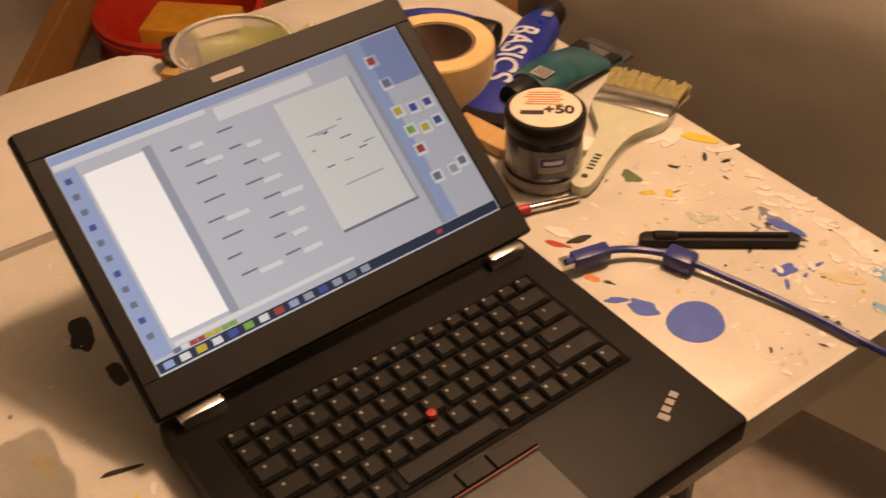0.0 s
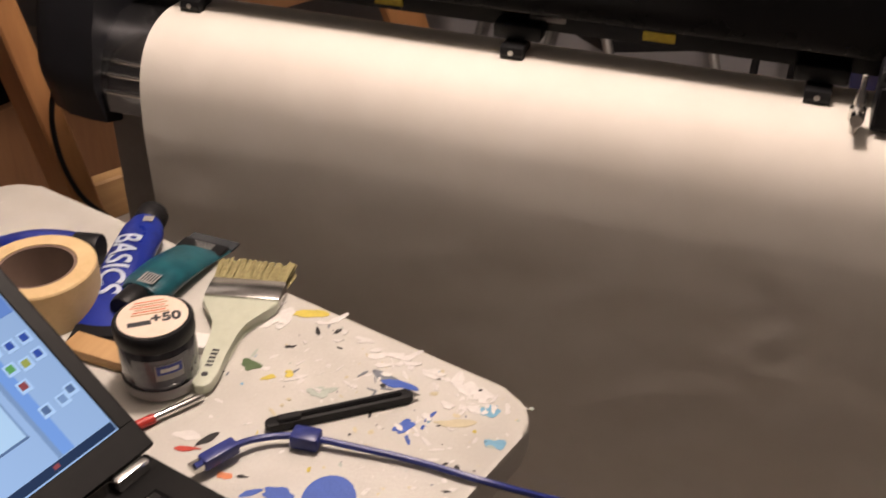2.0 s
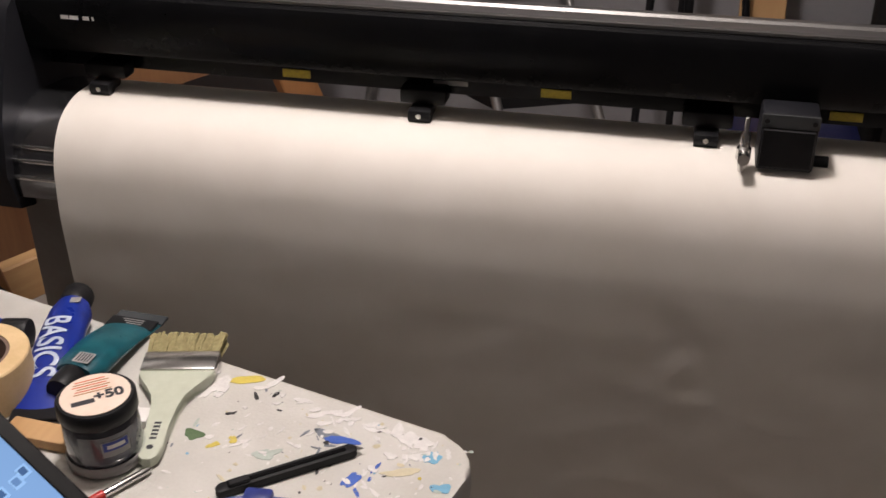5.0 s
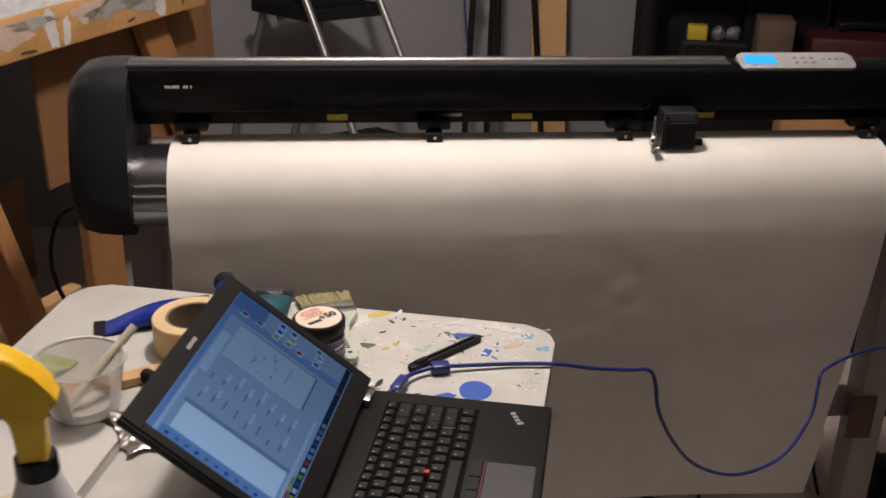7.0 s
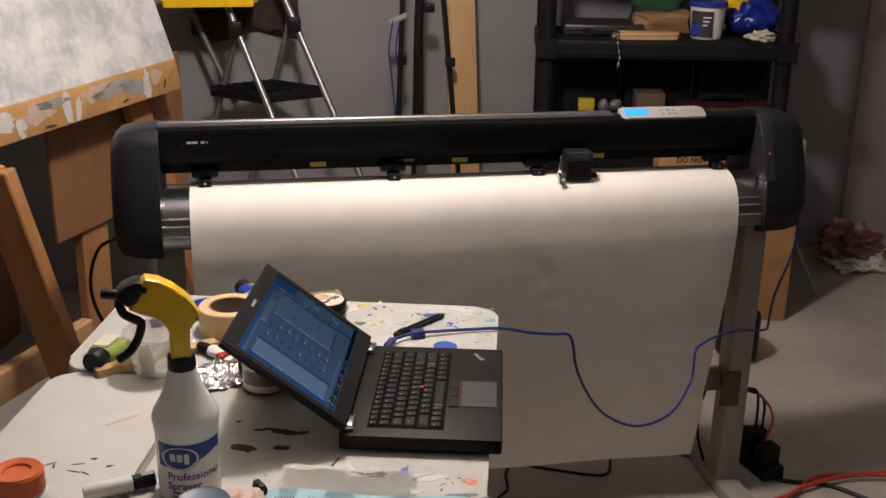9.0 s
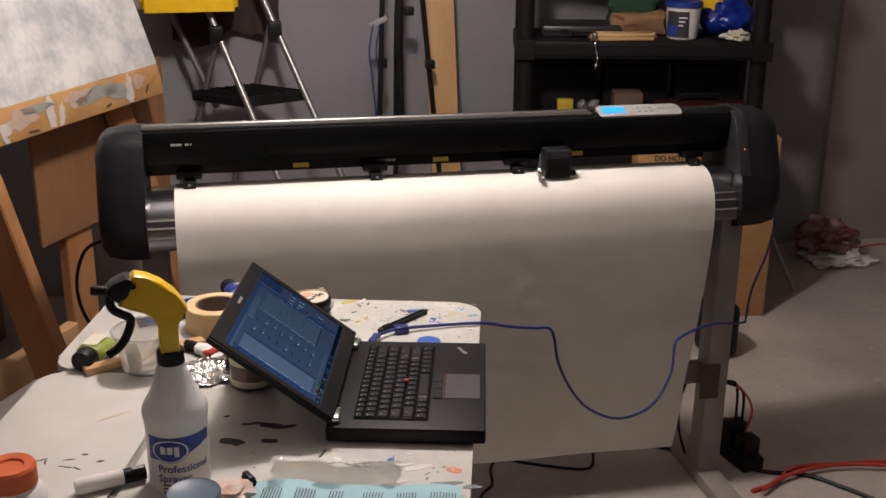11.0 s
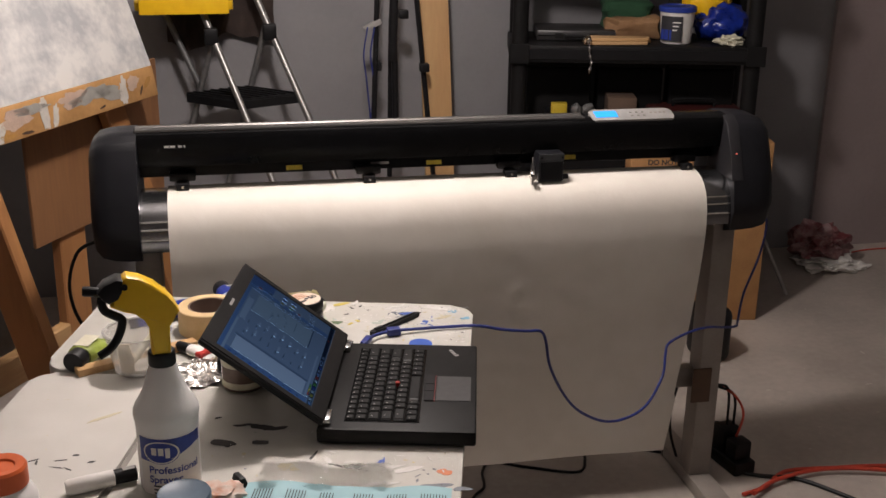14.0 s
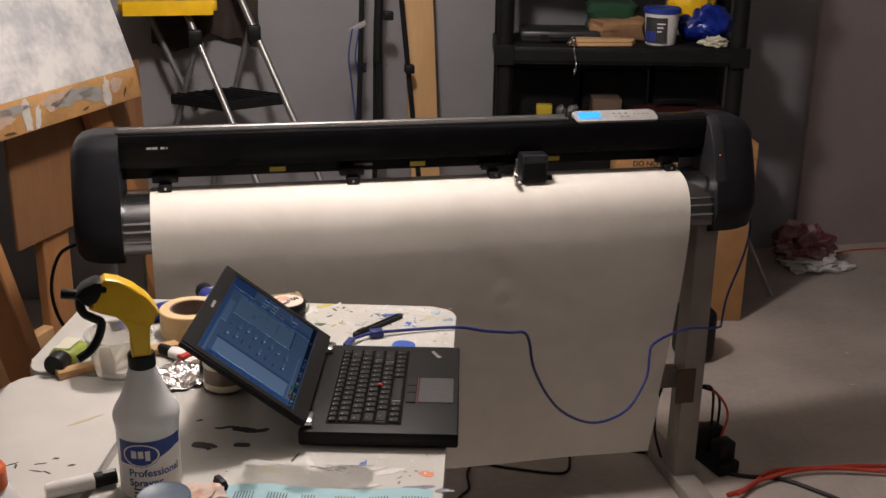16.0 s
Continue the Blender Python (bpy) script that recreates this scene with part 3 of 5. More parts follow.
def pane(name, kind, a0, a1, d0, d1, lift):
    bm = box(SX0 + (SX1 - SX0) * d0, SX0 + (SX1 - SX0) * d1, -SY + 2 * SY * a0, -SY + 2 * SY * a1, 0.0042, 0.0044 + lift * 0.00015)
    return part(name, bm, SC[kind], screen, smooth=False, m=LID)


screen = part("screen", box(SX0 - 0.0015, SX1 + 0.0015, -SY - 0.001, SY + 0.001, 0.0041, 0.0044), SC["grey"], lid, "lit bluish screen with open program windows", smooth=False, m=LID)
pane("title_bar", "blue", 0, 0.83, 0, 0.035, 1)
pane("menu_strip", "strip", 0, 0.40, 0.038, 0.062, 1)
pane("tool_strip", "strip", 0.42, 0.70, 0.05, 0.115, 1)
pane("tool_column", "blue", 0, 0.05, 0.07, 0.94, 1)
pane("drawing_page", "white", 0.058, 0.212, 0.116, 0.885, 1)
pane("page_shadow", "mid", 0.212, 0.236, 0.10, 0.90, 1)
pane("preview_page", "page", 0.570, 0.800, 0.135, 0.785, 1)
pane("page_shadow", "dark", 0.572, 0.806, 0.785, 0.797, 2)
pane("page_shadow", "mid", 0.800, 0.806, 0.14, 0.79, 2)
pane("panel_edge", "mid", 0.828, 0.842, 0, 0.95, 1)
pane("side_photo", "side", 0.88, 1.0, 0.0, 0.26, 2)
pane("side_panel", "blue", 0.842, 0.88, 0.0, 0.95, 1)
pane("status_strip", "strip", 0.06, 0.56, 0.905, 0.925, 1)
pane("task_bar", "bar", 0, 1, 0.955, 1.0, 2)
for i in range(14):
    pane("task_icon", ("blue", "page", "gold", "page", "navy", "green", "page", "red", "blue", "mid", "navy", "mid", "dark", "mid")[i], 0.015 + i * 0.042, 0.040 + i * 0.042, 0.963, 0.992, 3)
pane("task_icon", "red", 0.80, 0.818, 0.965, 0.985, 3)
for i in range(8):
    pane("colour_swatch", ("dark", "page", "red", "red", "gold", "gold", "green", "green")[i], 0.05 + i * 0.021, 0.069 + i * 0.021, 0.93, 0.95, 3)
for a, d, c in ((0.872, 0.095, "red"), (0.880, 0.22, "dark"), (0.868, 0.365, "gold"), (0.915, 0.375, "navy"), (0.962, 0.375, "navy"), (0.875, 0.470, "green"), (0.918, 0.485, "gold"), (0.962, 0.475, "navy"), (0.872, 0.570, "red"), (0.875, 0.72, "dark"), (0.930, 0.72, "mid"), (0.965, 0.70, "dark")):
    pane("icon_tile", "strip", a - 0.006, a + 0.030, d - 0.010, d + 0.052, 2)
    pane("icon", c, a, a + 0.022, d, d + 0.036, 3)
rng = random.Random(4)
for i in range(16):
    a, d = 0.285 + 0.135 * (i % 2) + rng.uniform(0, 0.03), 0.155 + (i // 2) * 0.088
    pane("text_bar", "dark", a - 0.02, a + rng.uniform(0.01, 0.04), d, d + 0.008, 3)
    if rng.random() < 0.7:
        pane("entry_field", "strip", a + 0.025, a + rng.uniform(0.06, 0.09), d + 0.012, d + 0.034, 3)
for i in range(11):
    pane("tool_icon", "dark" if i % 3 else "navy", 0.012, 0.028, 0.11 + i * 0.072, 0.135 + i * 0.072, 3)
for i in range(9):
    a = 0.60 + 0.018 * i
    d = 0.40 + 0.10 * math.sin(i * 1.9)
    pane("plot_line", "dark" if i % 2 else "mid", a, a + 0.014 + 0.01 * (i % 3), d, d + 0.006, 3)
pane("plot_line", "mid", 0.61, 0.70, 0.33, 0.335, 3)
pane("plot_line", "mid", 0.64, 0.76, 0.60, 0.605, 3)

# ---- easel and canvas ----
EASEL = pose(-0.535, 1.655, 0, 0, 0, 59)          # foot of the ledge's far end; x along the ledge, y away from the painter
easel = thing("easel", EASEL, "home-made pine studio easel, its ledge smeared with paint", "easel")
part("ledge", prism([(-1.30, 0.935), (0.02, 0.932), (-0.006, 1.030), (-1.30, 1.030)], 0.0, 0.055, 0.004, axis="y"), M_LEDGE, easel, "pine ledge smeared with grey and white paint")
part("leg", beam((-0.14, 0.080, 0.93), (0.17, 0.02, 0), 0.095, 0.036, 0.004, (0, 1, 0)), M_WOOD, easel, "splayed pine leg")
part("leg", beam((-0.318, 0.137, 0.93), (-0.335, 0.137, 0), 0.125, 0.036, 0.004, (0, 1, 0)), M_WOOD, easel, "wide pine leg")
part("leg", beam(EASEL.inverted() @ Vector((-0.935, 0.735, 0.93)), EASEL.inverted() @ Vector((-0.735, 0.765, 0)), 0.095, 0.045, 0.004, EASEL.inverted().to_3x3() @ Vector((0.5, 1, 0))), M_WOOD, easel, "slanting pine front leg")
part("leg_arm", beam(EASEL.inverted() @ Vector((-0.925, 0.735, 0.905)), EASEL.inverted() @ Vector((-1.075, 0.945, 0.905)), 0.045, 0.07, 0.003), M_WOOD, easel, "short pine arm")
part("rear_leg", beam((-0.45, 0.34, 1.3), (-0.45, 0.75, 0.012), 0.075, 0.038, 0.003, (0, 1, 0)), M_WOOD, easel)
part("foot_rail", beam((-1.40, -0.105, 0.385), (-0.66, -0.085, 0.375), 0.086, 0.036, 0.004, (0, 1, 0)), M_WOODX, easel, "pine cross rail")
part("backing_board", box(-0.515, 0.175, 0.104, 0.116, 0.565, 1.02, 0.002, 1), M_DARKWOOD, easel, "brown varnished backing board")


def ragged(r, rg, n=44, stretch=1.0):
    """A torn, finger-edged outline of a smear or spill."""
    ks = [(j, rg.uniform(0.25, 1.0) * 0.34 / j ** 0.55, rg.uniform(0, 6.3)) for j in (2, 3, 5, 7, 9, 13)]
    out = []
    for i in range(n):
        a = 2 * math.pi * i / n
        q = r * max(0.25, 1 + sum(c * math.sin(j * a + g) for j, c, g in ks))
        out.append((q * math.cos(a) * stretch, q * math.sin(a) / stretch))
    return out


rng = random.Random(31)
SMEAR = {k: mat(k + "_smeared_paint", c, tuple(q * 0.82 for q in c), 30, 0.4, bump=0.4, bscale=150) for k, c in (("white", (0.70, 0.67, 0.62)), ("grey", (0.40, 0.39, 0.36)), ("pink", (0.62, 0.47, 0.38)), ("ochre", (0.52, 0.28, 0.08)), ("dark", (0.10, 0.06, 0.04)))}
for u, z, r, c, s, a in ((-0.545, 0.985, 0.030, "white", 0.55, 10), (-0.50, 0.960, 0.022, "white", 0.5, -12), (-0.33, 0.995, 0.045, "grey", 2.0, 4), (-0.24, 0.985, 0.036, "grey", 1.9, -5), (-0.42, 1.00, 0.036, "pink", 1.8, 0), (-0.17, 0.975, 0.030, "white", 0.7, 12), (-0.12, 0.995, 0.026, "pink", 1.3, 0),
                         (-0.66, 0.990, 0.040, "pink", 1.7, 0), (-0.73, 0.965, 0.024, "white", 0.7, 0), (-0.60, 1.005, 0.030, "grey", 2.3, 0), (-0.80, 0.990, 0.034, "white", 1.5, 0), (-0.04, 0.985, 0.015, "ochre", 1.5, 40), (-0.075, 0.965, 0.008, "dark", 2.2, 60), (-0.28, 0.950, 0.007, "dark", 2.0, 10), (-0.62, 0.946, 0.010, "dark", 2.2, -5), (-0.70, 0.950, 0.016, "ochre", 1.8, 0), (-0.92, 0.98, 0.045, "grey", 1.6, 0), (-1.05, 0.985, 0.040, "white", 1.5, 0)):
    pts = [(x * math.cos(radians(a)) - y * math.sin(radians(a)), x * math.sin(radians(a)) + y * math.cos(radians(a))) for x, y in ragged(r, rng, 40, s)]
    part("paint_smear", prism([(u + x, min(1.0285, max(0.9375, z + y))) for x, y in pts], -0.0012, -0.0002, axis="y"), SMEAR[c], easel, smooth=False)
canvas = thing("canvas", EASEL @ pose(-0.634, 0.004, 1.0305, -19, 0, 0), "large stretched canvas painted in cloudy whites and greys", "canvas")
part("painted_face", box(-0.63, 0.63, 0, 0.004, 0, 0.95, 0.001, 1), M_CANVAS, canvas, "cloudy white and grey painted cloth", smooth=False)
part("stretcher_frame", box(-0.626, 0.626, 0.0045, 0.036, 0.004, 0.946, 0.002), M_WOODX, canvas)

# ---- step ladder ----
ladder = thing("step_ladder", pose(0, 0, 0), "folding step ladder with grey metal rails and black steps", "step ladder")
RAIL_A, RAIL_B = ((-0.419, 2.174, 1.28), (0.049, 1.612, 0)), ((-0.211, 2.259, 1.28), (0.288, 1.708, 0))
for a, b in (RAIL_A, RAIL_B):
    part("front_rail", rod([a, b], 0.0125, 12), mat("grey_tube_metal", (0.34, 0.33, 0.32), (0.28, 0.27, 0.26), 30, 0.3, metal=0.7), ladder, "grey metal rail")
    part("rail_foot", rod([Vector(b) + (Vector(a) - Vector(b)) * 0.03, b], 0.017, 12), M_BLACK, ladder)
for a, b in (((-0.335, 2.10, 1.048), (-0.64, 2.33, 0)), ((-0.142, 2.19, 1.081), (-0.43, 2.335, 0)), ((-0.52, 2.25, 1.165), (-0.355, 2.197, 0.77))):
    part("rear_rail", rod([a, b], 0.011, 12), M_STEEL, ladder, "dark metal rail")
for a, b in (RAIL_A, RAIL_B):
    q = Vector(a).lerp(Vector(b), 0.17)
    part("joint", box(q.x - 0.028, q.x + 0.02, q.y - 0.025, q.y + 0.025, q.z - 0.035, q.z + 0.025, 0.006), M_BLACK, ladder, "black plastic joint")


def step(z, d, name, label, material, w):
    k = (1.28 - z) / 1.28
    a, b = Vector(RAIL_A[0]).lerp(Vector(RAIL_A[1]), k), Vector(RAIL_B[0]).lerp(Vector(RAIL_B[1]), k)
    back = Vector((-0.72, 0.68, 0)).normalized() * d
    pts = [(p.x, p.y) for p in (a, b, b + back, a + back)]
    plate = part(name, prism(pts, z - w * 0.5, z, 0.003), material, ladder, label)
    for k in range(7):
        p, q = a.lerp(b, 0.06 + 0.88 * k / 6), a.lerp(b, 0.06 + 0.88 * k / 6) + back * 0.94
        part("tread_rib", beam((p.x, p.y, z + 0.003), (q.x, q.y, z + 0.003), 0.008, 0.005, 0.001), M_BLACK, plate)
    for p, q in ((a, b), (b, b + back), (a, a + back), (a + back, b + back)):
        part("step_lip", beam((p.x, p.y, z - 0.022), (q.x, q.y, z - 0.022), 0.005, 0.030, 0.001), M_BLACK, plate)
    for k in (0.25, 0.6):
        p = b + back * k
        part("cross_slot", beam((p.x, p.y, z - 0.018), (p.x + back.x * 0.22, p.y + back.y * 0.22, z - 0.018), 0.012, 0.012, 0.001), M_PANEL, plate, "grey slotted bracket")


step(0.845, 0.25, "step", "black ribbed plastic step", M_BLACK, 0.03)
step(0.45, 0.24, "step", "black ribbed plastic step", M_BLACK, 0.03)
part("tool_tray", prism(rounded(-0.60, -0.26, 2.06, 2.26, 0.03), 1.150, 1.182, 0.006), M_SPRAYYEL, ladder, "yellow plastic top tray")
part("tray_rim", prism(rounded(-0.585, -0.275, 2.045, 2.0595, 0.005), 1.140, 1.190, 0.003), M_SPRAYYEL, ladder, "yellow moulded rim")

# cloth added to darken the patch of wall behind the ladder
cloth = bmesh.new()
grid = []
for i in range(25):
    row = []
    for j in range(15):
        u, v = i / 24, j / 14
        drop = 0.25 + 0.03 * math.sin(u * 7.0) + 0.05 * noise.noise(Vector((u * 5, 0, 2)))
        row.append(cloth.verts.new((-0.50 + 0.40 * u + 0.010 * noise.noise(Vector((u * 4, v * 3, 7))), 2.300 + 0.016 * math.sin(u * 19 + v * 1.5) * (0.3 + v) + 0.02 * u, 1.255 - drop * v)))
    grid.append(row)
for i in range(24):
    for j in range(14):
        cloth.faces.new((grid[i][j], grid[i + 1][j], grid[i + 1][j + 1], grid[i][j + 1]))
hung = thing("added_cloth", pose(0, 0, 0), "dark brown cloth added to darken the wall behind the step ladder", "cloth")
part("cloth_drape", cloth, mat("dark_brown_cloth", (0.05, 0.034, 0.028), (0.03, 0.021, 0.018), 25, 0.9, bump=0.3), hung)
part("cloth_fold", rod([(-0.505, 2.300, 1.258), (-0.30, 2.306, 1.262), (-0.095, 2.318, 1.258)], 0.012, 10), mat("dark_brown_hem", (0.045, 0.03, 0.025), None, 25, 0.9), hung)

single("board", beam((0.53, 2.12, 0.0), (0.472, 2.335, 2.2), 0.115, 0.019, 0.002, (0, 1, 0)), mat("pale_pine_board", (0.58, 0.37, 0.17), (0.48, 0.28, 0.12), 10, 0.5, bump=0.2, stretch=(1, 1, 0.08)), "long pale pine board leaning on the wall", "board")

# ---- tripod ----
tripod = thing("tripod", pose(0.03, 0, 0), "black folded light stand with loose blue cords", "tripod")
part("column", rod([(0.30, 2.10, 0.55), (0.285, 2.10, 1.75)], 0.012, 12), M_BLACK, tripod)
part("column", rod([(0.286, 2.10, 0.95), (0.315, 2.10, 1.75)], 0.017, 12), M_BLACK, tripod)
for a, b in (((0.235, 2.10, 1.30), (0.175, 2.02, 0.0)), ((0.37, 2.12, 1.30), (0.50, 2.12, 0.0)), ((0.29, 2.14, 1.1), (0.275, 2.16, 0.0))):
    part("leg", rod([a, b], 0.010, 10), M_BLACK, tripod)
for x, z in ((0.222, 0.93), (0.405, 0.92), (0.325, 1.12)):
    part("knob", box(x - 0.012, x + 0.022, 2.085, 2.125, z - 0.016, z + 0.016, 0.004), M_BLACK, tripod)
part("clamp", box(0.175, 0.245, 2.07, 2.10, 1.075, 1.095, 0.004), M_PANEL, tripod, "small grey clamp", m=Matrix.Translation((0.21, 2.085, 1.085)) @ pose(0, 0, 0, 0, -25, 0) @ Matrix.Translation((-0.21, -2.085, -1.085)))
for dx in (0, 0.025):
    part("cord", rod(smooth_line([(0.19 + dx, 2.07, 1.08), (0.175 + dx, 2.07, 0.98), (0.185 + dx, 2.075, 0.88), (0.20, 2.08, 0.72)], 8), 0.003, 6), M_BLUE, tripod, "thin blue cord")

# ---- shelf unit and what stands on it ----
SW, SD, SZ = 0.940, 0.37, 1.019            # width, depth, height of the shelf in view
SHELF = pose(0.737, 1.970, 0, 0, 0, -14)    # floor under the front corner; x along the front, y to the back
shelf = thing("shelf_unit", SHELF, "black plastic storage shelf unit, half full", "shelf unit")
for z in (0.17, 0.60, SZ, 1.40):
    b = part("shelf_board", box(0, SW, 0, SD, z - 0.066, z, 0.008), M_PVC, shelf, "black moulded shelf")
    part("shelf_rim", box(0.07, SW - 0.07, -0.004, -0.0005, z - 0.052, z - 0.014, 0.001, 1), M_BLACK, b)
    for x in (0.034, SW - 0.034):
        part("corner_socket", box(x - 0.036, x + 0.036, -0.005, 0.0, z - 0.070, z + 0.004, 0.002, 1), M_PVC, b)
for x in (0.036, SW - 0.036):
    for y in (0.04, SD - 0.04):
        part("post", rod([(x, y, 0), (x, y, 1.9)], 0.030, 16), M_PVC, shelf, "round black post")


def crumpled(rx, ry, rz, seed, amount=0.25, sub=3, floor=0.0):
    bm = bmesh.new()
    bmesh.ops.create_icosphere(bm, subdivisions=sub, radius=1)
    for v in bm.verts:
        k = 1 + amount * (noise.noise(v.co * 2.1 + Vector((seed, 0, 0))) + 0.6 * noise.noise(v.co * 5.3 + Vector((0, seed, 0))))
        v.co = Vector((v.co.x * rx * k, v.co.y * ry * k, max(-0.8, v.co.z * k) * rz + 0.8 * rz))
    return bm


def shelved(x, y, z, turn=0):
    """A place on the shelf unit, from its front corner."""
    return SHELF @ pose(x, y, z, 0, 0, turn)


def dented(bm, seed, amount):
    """Crumples a box: cut finely, then pushed in and out."""
    bmesh.ops.subdivide_edges(bm, edges=bm.edges[:], cuts=3, use_grid_fill=True)
    for v in bm.verts:
        v.co += Vector((noise.noise(v.co * 22 + Vector((seed, 0, 0))), noise.noise(v.co * 25 + Vector((0, seed, 0))), 0.6 * noise.noise(v.co * 28 + Vector((0, 0, seed))))) * amount
    low = min(v.co.z for v in bm.verts)
    for v in bm.verts:
        v.co.z -= low
    return bm


UP = SZ + 0.0008
toolcase = thing("tool_case", shelved(0.10, 0.10, UP), "flat black plastic tool case lying on the shelf", "tool case")
part("case_shell", box(0, 0.30, 0, 0.20, 0, 0.042, 0.010), mat("dark_grey_bin", (0.030, 0.029, 0.030), None, 10, 0.32), toolcase)
part("case_seam", box(0.004, 0.296, -0.002, 0.0, 0.019, 0.022), M_GLOSS, toolcase, smooth=False)
for x in (0.07, 0.20):
    part("latch", box(x, x + 0.03, -0.004, 0.0, 0.012, 0.030, 0.001, 1), M_PVC, toolcase)
part("carry_handle", rod(smooth_line([(0.11, -0.002, 0.022), (0.115, -0.025, 0.022), (0.185, -0.025, 0.022), (0.19, -0.002, 0.022)], 5), 0.005, 8), M_BLACK, toolcase)
for i, (x, y, r, z) in enumerate(((0.40, 0.035, 6, 0), (0.39, 0.066, -2, 0), (0.42, 0.097, 2, 0), (0.40, 0.050, 5, 0.0125), (0.41, 0.080, -4, 0.0125))):
    single("wood_stick", box(-0.11, 0.11, -0.013, 0.013, 0, 0.012, 0.002), M_WOODX, "flat wooden stick in a loose bundle", "wood stick", "bundle of sticks", m=shelved(x, y, UP + z, r))
wrapper = thing("plastic_wrapper", shelved(0.283, -0.014, SZ + 0.03), "clear crinkled wrapper hanging over the shelf edge", "wrapper")
part("hanging_strip", rod(smooth_line([(0.004, 0, 0.0), (0.008, -0.004, -0.05), (0.016, -0.002, -0.09), (0.010, -0.002, -0.13)], 6), 0.005, 6, radii=[0.004 + 0.0025 * math.sin(i * 1.7) for i in range(19)]), M_FOIL, wrapper)
part("bunched_end", crumpled(0.018, 0.016, 0.016, 6.0, 0.5, 2), M_FILM, wrapper, "bunched clear end", m=pose(0, 0.02, -0.026))
tub = thing("plastic_tub", shelved(0.624, 0.10, UP), "white plastic tub with a blue lid and printed label", "tub")
part("body", lathe([(0, 0), (0.052, 0), (0.056, 0.004), (0.064, 0.118), (0, 0.118)], 28), M_WHITE, tub)
part("lid", lathe([(0, 0.134), (0.060, 0.134), (0.062, 0.138), (0.066, 0.138), (0.070, 0.133), (0.070, 0.119), (0.0645, 0.117)], 28), M_LABELBLUE, tub, "blue plastic lid")
tl = part("label", prism([(0.0665 * math.sin(a), -0.0665 * math.cos(a)) for a in (-1.2, -0.9, -0.6, -0.3, 0, 0.15)] + [(0.058 * math.sin(a), -0.058 * math.cos(a)) for a in (0.15, 0, -0.3, -0.6, -0.9, -1.2)], 0.014, 0.104), M_INK, tub, "dark printed label")
part("label_panel", prism([(0.0672 * math.sin(a), -0.0672 * math.cos(a)) for a in (-1.15, -0.8, -0.45)] + [(0.0667 * math.sin(a), -0.0667 * math.cos(a)) for a in (-0.45, -0.8, -1.15)], 0.018, 0.055), M_LABELBLUE, tl, "blue label panel")
for k in range(3):
    part("print_bar", prism([(0.0672 * math.sin(a), -0.0672 * math.cos(a)) for a in (-0.4, -0.2, 0.05 - 0.1 * k)] + [(0.0667 * math.sin(a), -0.0667 * math.cos(a)) for a in (0.05 - 0.1 * k, -0.2, -0.4)], 0.080 - 0.014 * k, 0.085 - 0.014 * k), M_WHITE, tl, smooth=False)
single("drinking_glass", lathe([(0, 0), (0.03, 0), (0.033, 0.16), (0.0315, 0.16), (0.029, 0.006), (0, 0.006)], 24), M_FILM, "clear drinking glass behind the tub", "glass", m=shelved(0.645, 0.24, UP))
single("green_cloth", dented(box(-0.09, 0.09, -0.06, 0.06, 0, 0.135, 0.02), 3.0, 0.020), mat("dull_green_cloth", (0.02, 0.07, 0.032), None, 20, 0.85), "dull green folded cloth on the shelf", "cloth", m=shelved(0.455, 0.27, UP))
single("brown_parcel", dented(box(-0.11, 0.11, -0.025, 0.025, 0, 0.080, 0.010), 8.0, 0.030), mat("brown_wrapping_paper", (0.34, 0.20, 0.10), (0.24, 0.13, 0.06), 14, 0.75), "crumpled brown paper parcel on the shelf", "parcel", m=shelved(0.46, 0.165, UP, 4))
ybag = thing("cloth_bag", shelved(0.785, 0.20, UP), "yellow and blue cloth bag slumped on the shelf", "bag")
part("yellow_panel", crumpled(0.09, 0.07, 0.12, 3.0, 0.18, 4), M_SPRAYYEL, ybag, "yellow cloth panel", m=pose(-0.03, 0.03, 0.05))
part("blue_panel", crumpled(0.10, 0.09, 0.080, 7.0, 0.20, 4), M_TUBEBLUE, ybag, "blue cloth panel", m=pose(0.02, 0, 0))
single("crumpled_wrapper", crumpled(0.048, 0.03, 0.020, 11.0, 0.5, 4), M_PALE, "small crumpled pale wrapper on the shelf", "wrapper", m=shelved(0.815, 0.055, UP))
LOW = 0.601
single("yellow_box", box(-0.03, 0.03, -0.02, 0.02, 0, 0.045, 0.003), M_YELLOW, "small yellow box on the lower shelf", "box", m=shelved(0.195, 0.075, LOW + 0.144))
pcase = thing("parts_case", shelved(0.15, 0.04, LOW), "dark parts case on the lower shelf", "case")
part("case_shell", box(0, 0.20, 0, 0.22, 0, 0.143, 0.006), M_CAP, pcase)
for r in range(3):
    for c in range(3):
        part("case_drawer", box(0.010 + c * 0.062, 0.066 + c * 0.062, -0.006, 0.0, 0.012 + r * 0.043, 0.050 + r * 0.043, 0.002, 1), M_PVC, pcase)
# card colour darkened for the shade under the shelf above
single("small_carton", box(0, 0.11, 0, 0.12, 0, 0.205, 0.003), mat("shaded_brown_card", (0.13, 0.085, 0.06), None, 12, 0.8), "small brown carton on the lower shelf", "carton", m=shelved(0.385, 0.10, LOW))
redbox = thing("red_toolbox", shelved(0.55, 0.10, LOW), "dark red metal toolbox on the lower shelf", "toolbox")
part("box_shell", box(0, 0.36, 0, 0.18, 0, 0.16, 0.012), mat("dark_red_metal", (0.06, 0.007, 0.006), None, 10, 0.5), redbox)
